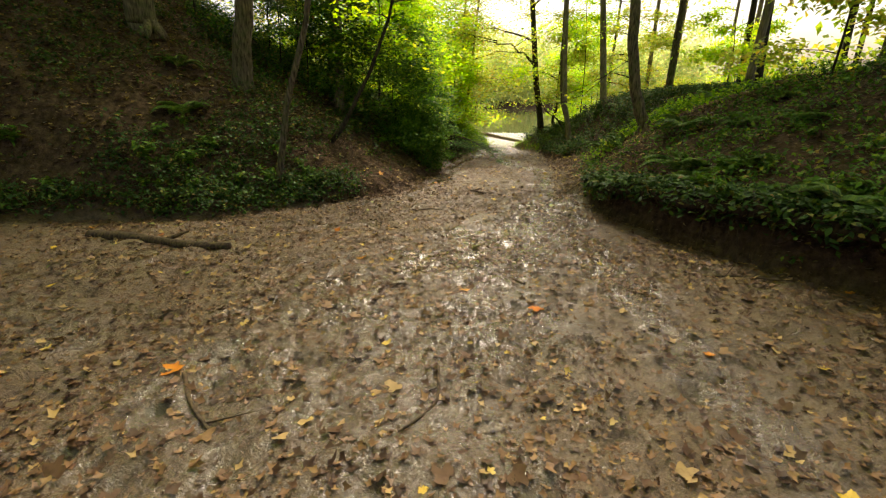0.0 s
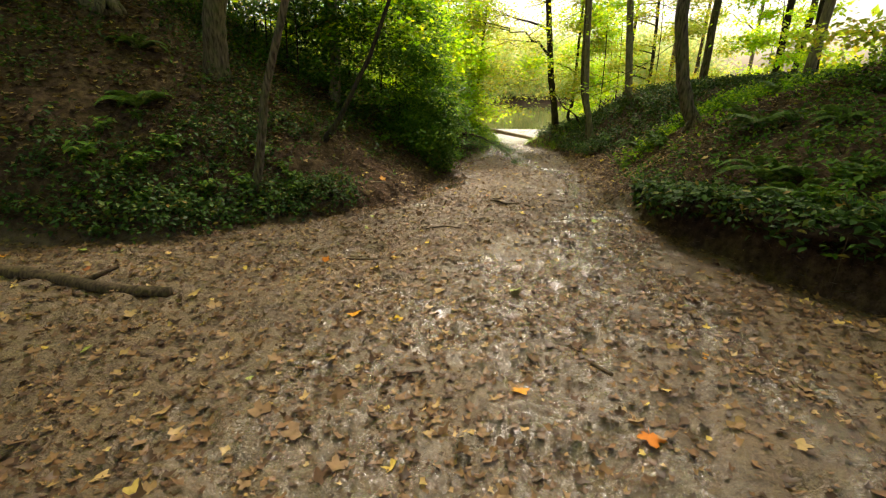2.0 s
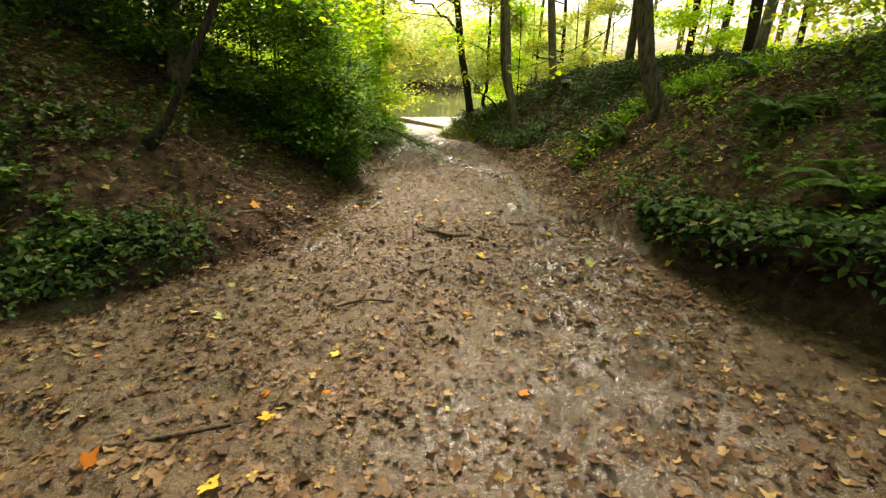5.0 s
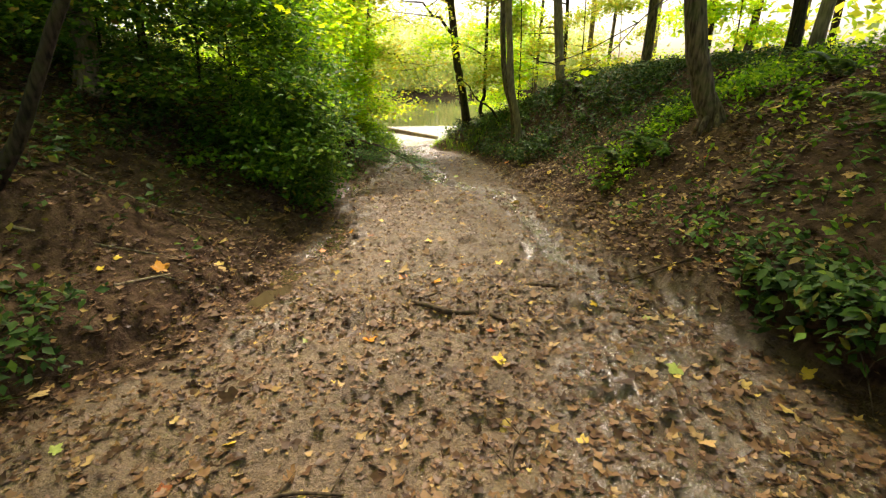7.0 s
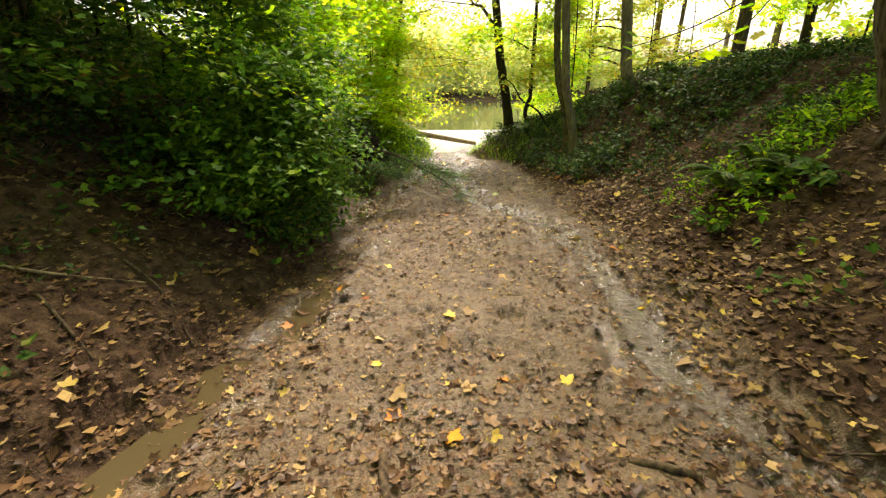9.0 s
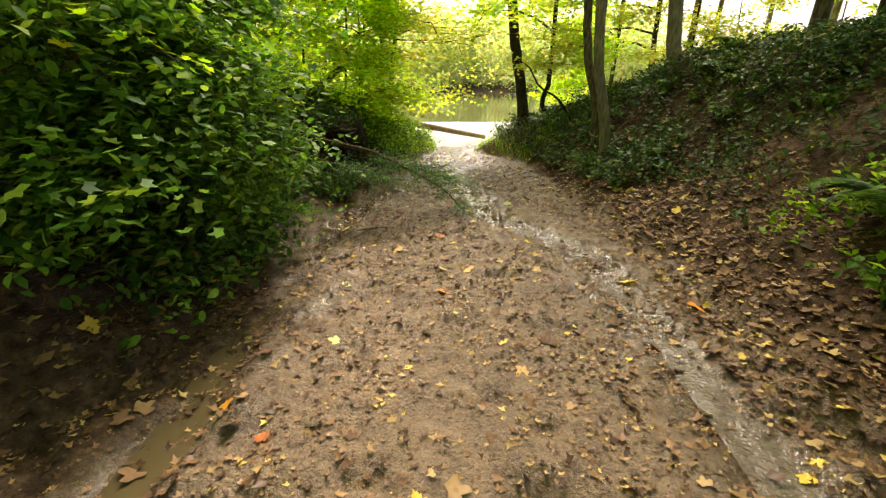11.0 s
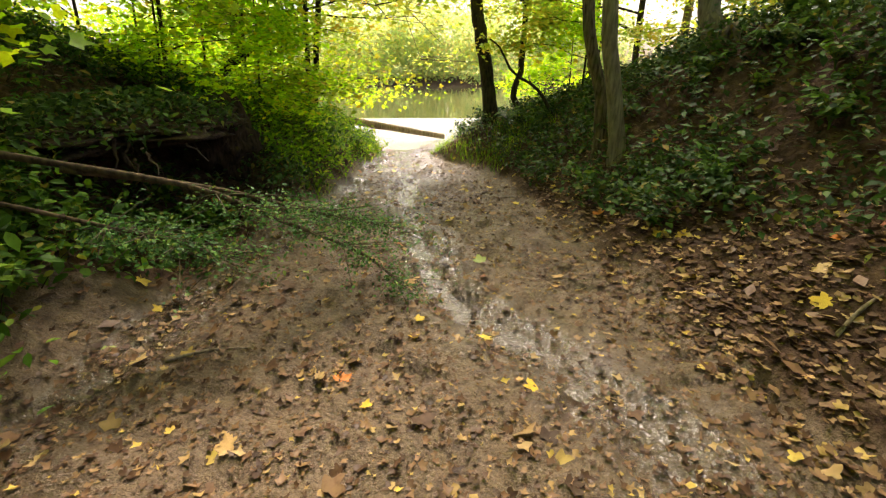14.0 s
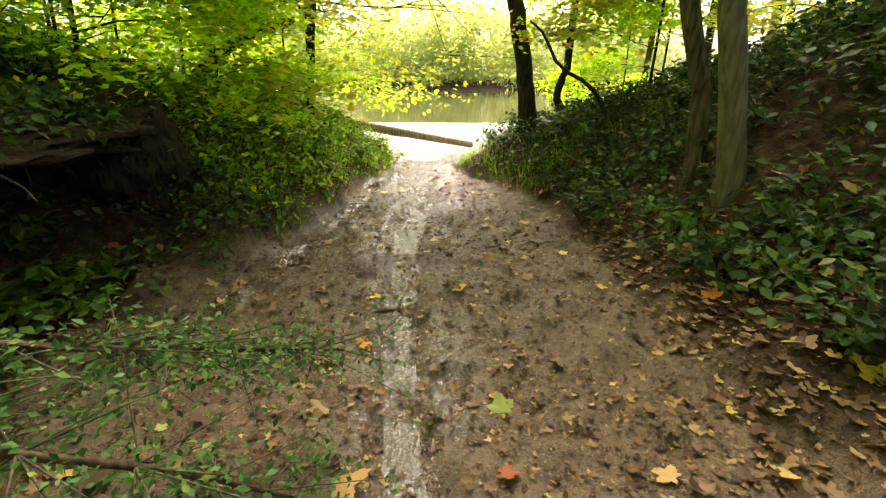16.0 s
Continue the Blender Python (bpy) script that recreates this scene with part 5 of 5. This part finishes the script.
stick("bent_sapling", "bent dark stem arching over the shore bank", [(2.05, 21.0, -.1), (1.98, 21.0, .2), (1.83, 21.0, .5), (1.6, 21.0, .78), (1.22, 21.0, 1.0), (1.0, 21.0, 1.36), (.82, 21.0, 1.5)], .038, .010, BARK_DARK, 4, 16, "tree")


def root_plate():
    """Turf, earth and roots of an overturned tree, hanging over a hollow in the bank."""
    rng = np.random.default_rng(9)
    x, y, z = -2.72, 17.2, .50
    root = tagged(new("root_plate"), "dark overturned root plate with clinging earth over a hollow", "tree stump")
    root.location = (x, y, z)
    bm = bmesh.new()
    bmesh.ops.create_icosphere(bm, subdivisions=5, radius=1)
    for v in bm.verts:
        n = noise.fractal(v.co * 2.6, 1.0, 2.0, 4) * .36 + noise.noise(v.co * 8) * .12
        w = .13 + .20 * max(0, v.co.y)
        v.co = Vector((v.co.x * .72, v.co.y * 1.20, v.co.z * w)) * (1 + n)
    me = bpy.data.meshes.new("earth")
    bm.to_mesh(me)
    bm.free()
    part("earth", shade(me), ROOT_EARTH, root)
    bm = bmesh.new()
    bmesh.ops.create_icosphere(bm, subdivisions=4, radius=1)
    for v in bm.verts:
        n = noise.fractal(v.co * 2.9 + Vector((4, 1, 2)), 1.0, 2.0, 4) * .30 + noise.noise(v.co * 9) * .10
        v.co = Vector((v.co.x * .40, v.co.y * .32, v.co.z * .46)) * (1 + n) + Vector((.28, .95, -.22))
    me = bpy.data.meshes.new("root_clump")
    bm.to_mesh(me)
    bm.free()
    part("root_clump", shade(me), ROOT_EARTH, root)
    for k in range(16):
        p0 = np.array([rng.uniform(.2, .6), rng.uniform(-.9, 1.0), rng.uniform(-.12, .05)])
        d = np.array([rng.uniform(.1, .8), rng.uniform(-.6, .3), rng.uniform(-.6, -.1)])
        s = Soup()
        ln = rng.uniform(.2, .5)
        u = np.linspace(0, 1, 7)
        s.tube(p0 + np.outer(u * ln, d) + np.outer(u * u, (0, 0, -.12)) + rng.normal(0, .015, (7, 3)), np.linspace(.014, .003, 7), 6, .1, k)
        part("root", s.mesh("root"), PALE_WOOD if k < 2 else DEAD_WOOD, root)
    n = 3400
    a, rr = rng.uniform(0, 6.283, n), np.sqrt(rng.uniform(0, 1, n))
    p = np.stack([np.cos(a) * rr * .84, np.sin(a) * rr * 1.32, .12 + .10 * (1 - rr) - .16 * rr ** 6 + rng.uniform(0, .16, n)], 1)
    me = leaf_mesh("turf_leaves", OVAL, p, rng.uniform(.5, 1.2, n) * .075, .45, -.2, rng)
    tagged(part("turf_leaves", me, UNDER_SHADED, root), kind="stuff")


root_plate()


# ---- ferns and broad-leaved plants ----
def make_fern(seed):
    rng = np.random.default_rng(seed)
    root = new("fern")
    for k in range(9):
        a = k * .698 + rng.uniform(-.3, .3)
        ln = rng.uniform(.35, .6)
        u = np.linspace(0, 1, 9)
        el = rng.uniform(.9, 1.4)
        line = np.stack([np.cos(a) * u * ln * .8, np.sin(a) * u * ln * .8, ln * (el * u - .95 * u * u)], 1)
        s = Soup()
        s.tube(line, np.linspace(.004, .0012, 9), 3)
        n = 48
        f = np.repeat(np.linspace(.12, 1, n // 2), 2)
        p = np.stack([np.interp(f, u, line[:, c]) for c in range(3)], 1)
        sd = np.tile([1, -1], n // 2)
        v, fc = scatter(RHOMB, p, a + sd * 1.25, np.full(n, -.12), np.zeros(n), .11 * ln / .5 * np.sin(np.clip(f * 2.6 + .35, 0, 3.0)) + .012)
        s.add(v, fc)
        tagged(part("frond", s.mesh("frond", False), FERN_GREEN, root), kind="stuff")
    return root


def make_weed(seed, tall, size, material):
    rng = np.random.default_rng(seed)
    root = new("weed")
    for k in range(5):
        a, ln = rng.uniform(0, 6.283), tall * rng.uniform(.6, 1.1)
        u = np.linspace(0, 1, 6)
        line = np.stack([np.cos(a) * u * u * ln * .5, np.sin(a) * u * u * ln * .5, ln * u * (1 - .2 * u)], 1)
        s = Soup()
        s.tube(line, np.linspace(.005, .002, 6), 4)
        n = 14
        f = rng.uniform(.3, 1, n)
        p = np.stack([np.interp(f, u, line[:, c]) for c in range(3)], 1)
        v, fc = scatter(OVAL, p, rng.uniform(0, 6.283, n), rng.normal(-.15, .3, n), rng.normal(0, .3, n), rng.uniform(.6, 1.2, n) * size)
        s.add(v, fc)
        tagged(part("shoot", s.mesh("shoot", False), material, root), kind="stuff")
    return root


def place_plants(maker, spots, label, category, group, s0, s1, seed):
    rng = np.random.default_rng(seed)
    first = None
    for x, y in spots:
        m = pose(x, y, gz(x, y) - .01, rng.uniform(-8, 8), rng.uniform(-8, 8), rng.uniform(0, 360))
        if first is None:
            first = tagged(maker, label, category, group)
            first.matrix_world = m
            ob = first
        else:
            ob = copy_thing(first, m)
        k = rng.uniform(s0, s1)
        ob.scale = (k, k, k)


FERNS = [(2.55, 13.3), (2.8, 13.0), (3.0, 13.6), (2.9, 7.9), (3.3, 7.0), (3.0, 8.6), (3.6, 8.0), (4.0, 9.5), (3.4, 10.2), (4.4, 8.6), (1.45, 22.4), (1.8, 21.7), (4.6, 12.4), (5.0, 10.4),
         (3.4, 17.9), (3.9, 18.4), (-4.9, 8.3), (-5.6, 9.2), (4.2, 13.6), (3.7, 6.3), (4.0, 5.4), (4.6, 6.6), (4.9, 13.4), (5.3, 12.2)]
place_plants(make_fern(1), FERNS, "green fern with arching fronds on the bank", "fern", "ferns on the banks", .7, 1.25, 1)
rngp = np.random.default_rng(21)
WEEDS_R = [(float(np.interp(y, RIGHT_Y, RIGHT_X)) + float(d), float(y)) for y, d in zip(rngp.uniform(4, 24, 60), rngp.uniform(.25, 2.6, 60))]
WEEDS_L = [(float(np.interp(y, LEFT_Y, LEFT_X)) - float(d), float(y)) for y, d in zip(np.concatenate([rngp.uniform(6, 9, 20), rngp.uniform(12.6, 24, 60)]), rngp.uniform(.2, 1.8, 80))]
WEEDS_R = [(x, y) for x, y in WEEDS_R if not (8 < y < 12.2 and x < 3.2)]
place_plants(make_weed(2, .38, .10, UNDER_HALF_LIT), WEEDS_R, "leafy green weed on the shaded bank", "weed", "weeds on the banks", .6, 1.2, 2)
place_plants(make_weed(3, .45, .095, UNDER_HALF_LIT), WEEDS_L, "bright leafy weed at the overgrown bank", "weed", "weeds on the banks", .6, 1.3, 3)
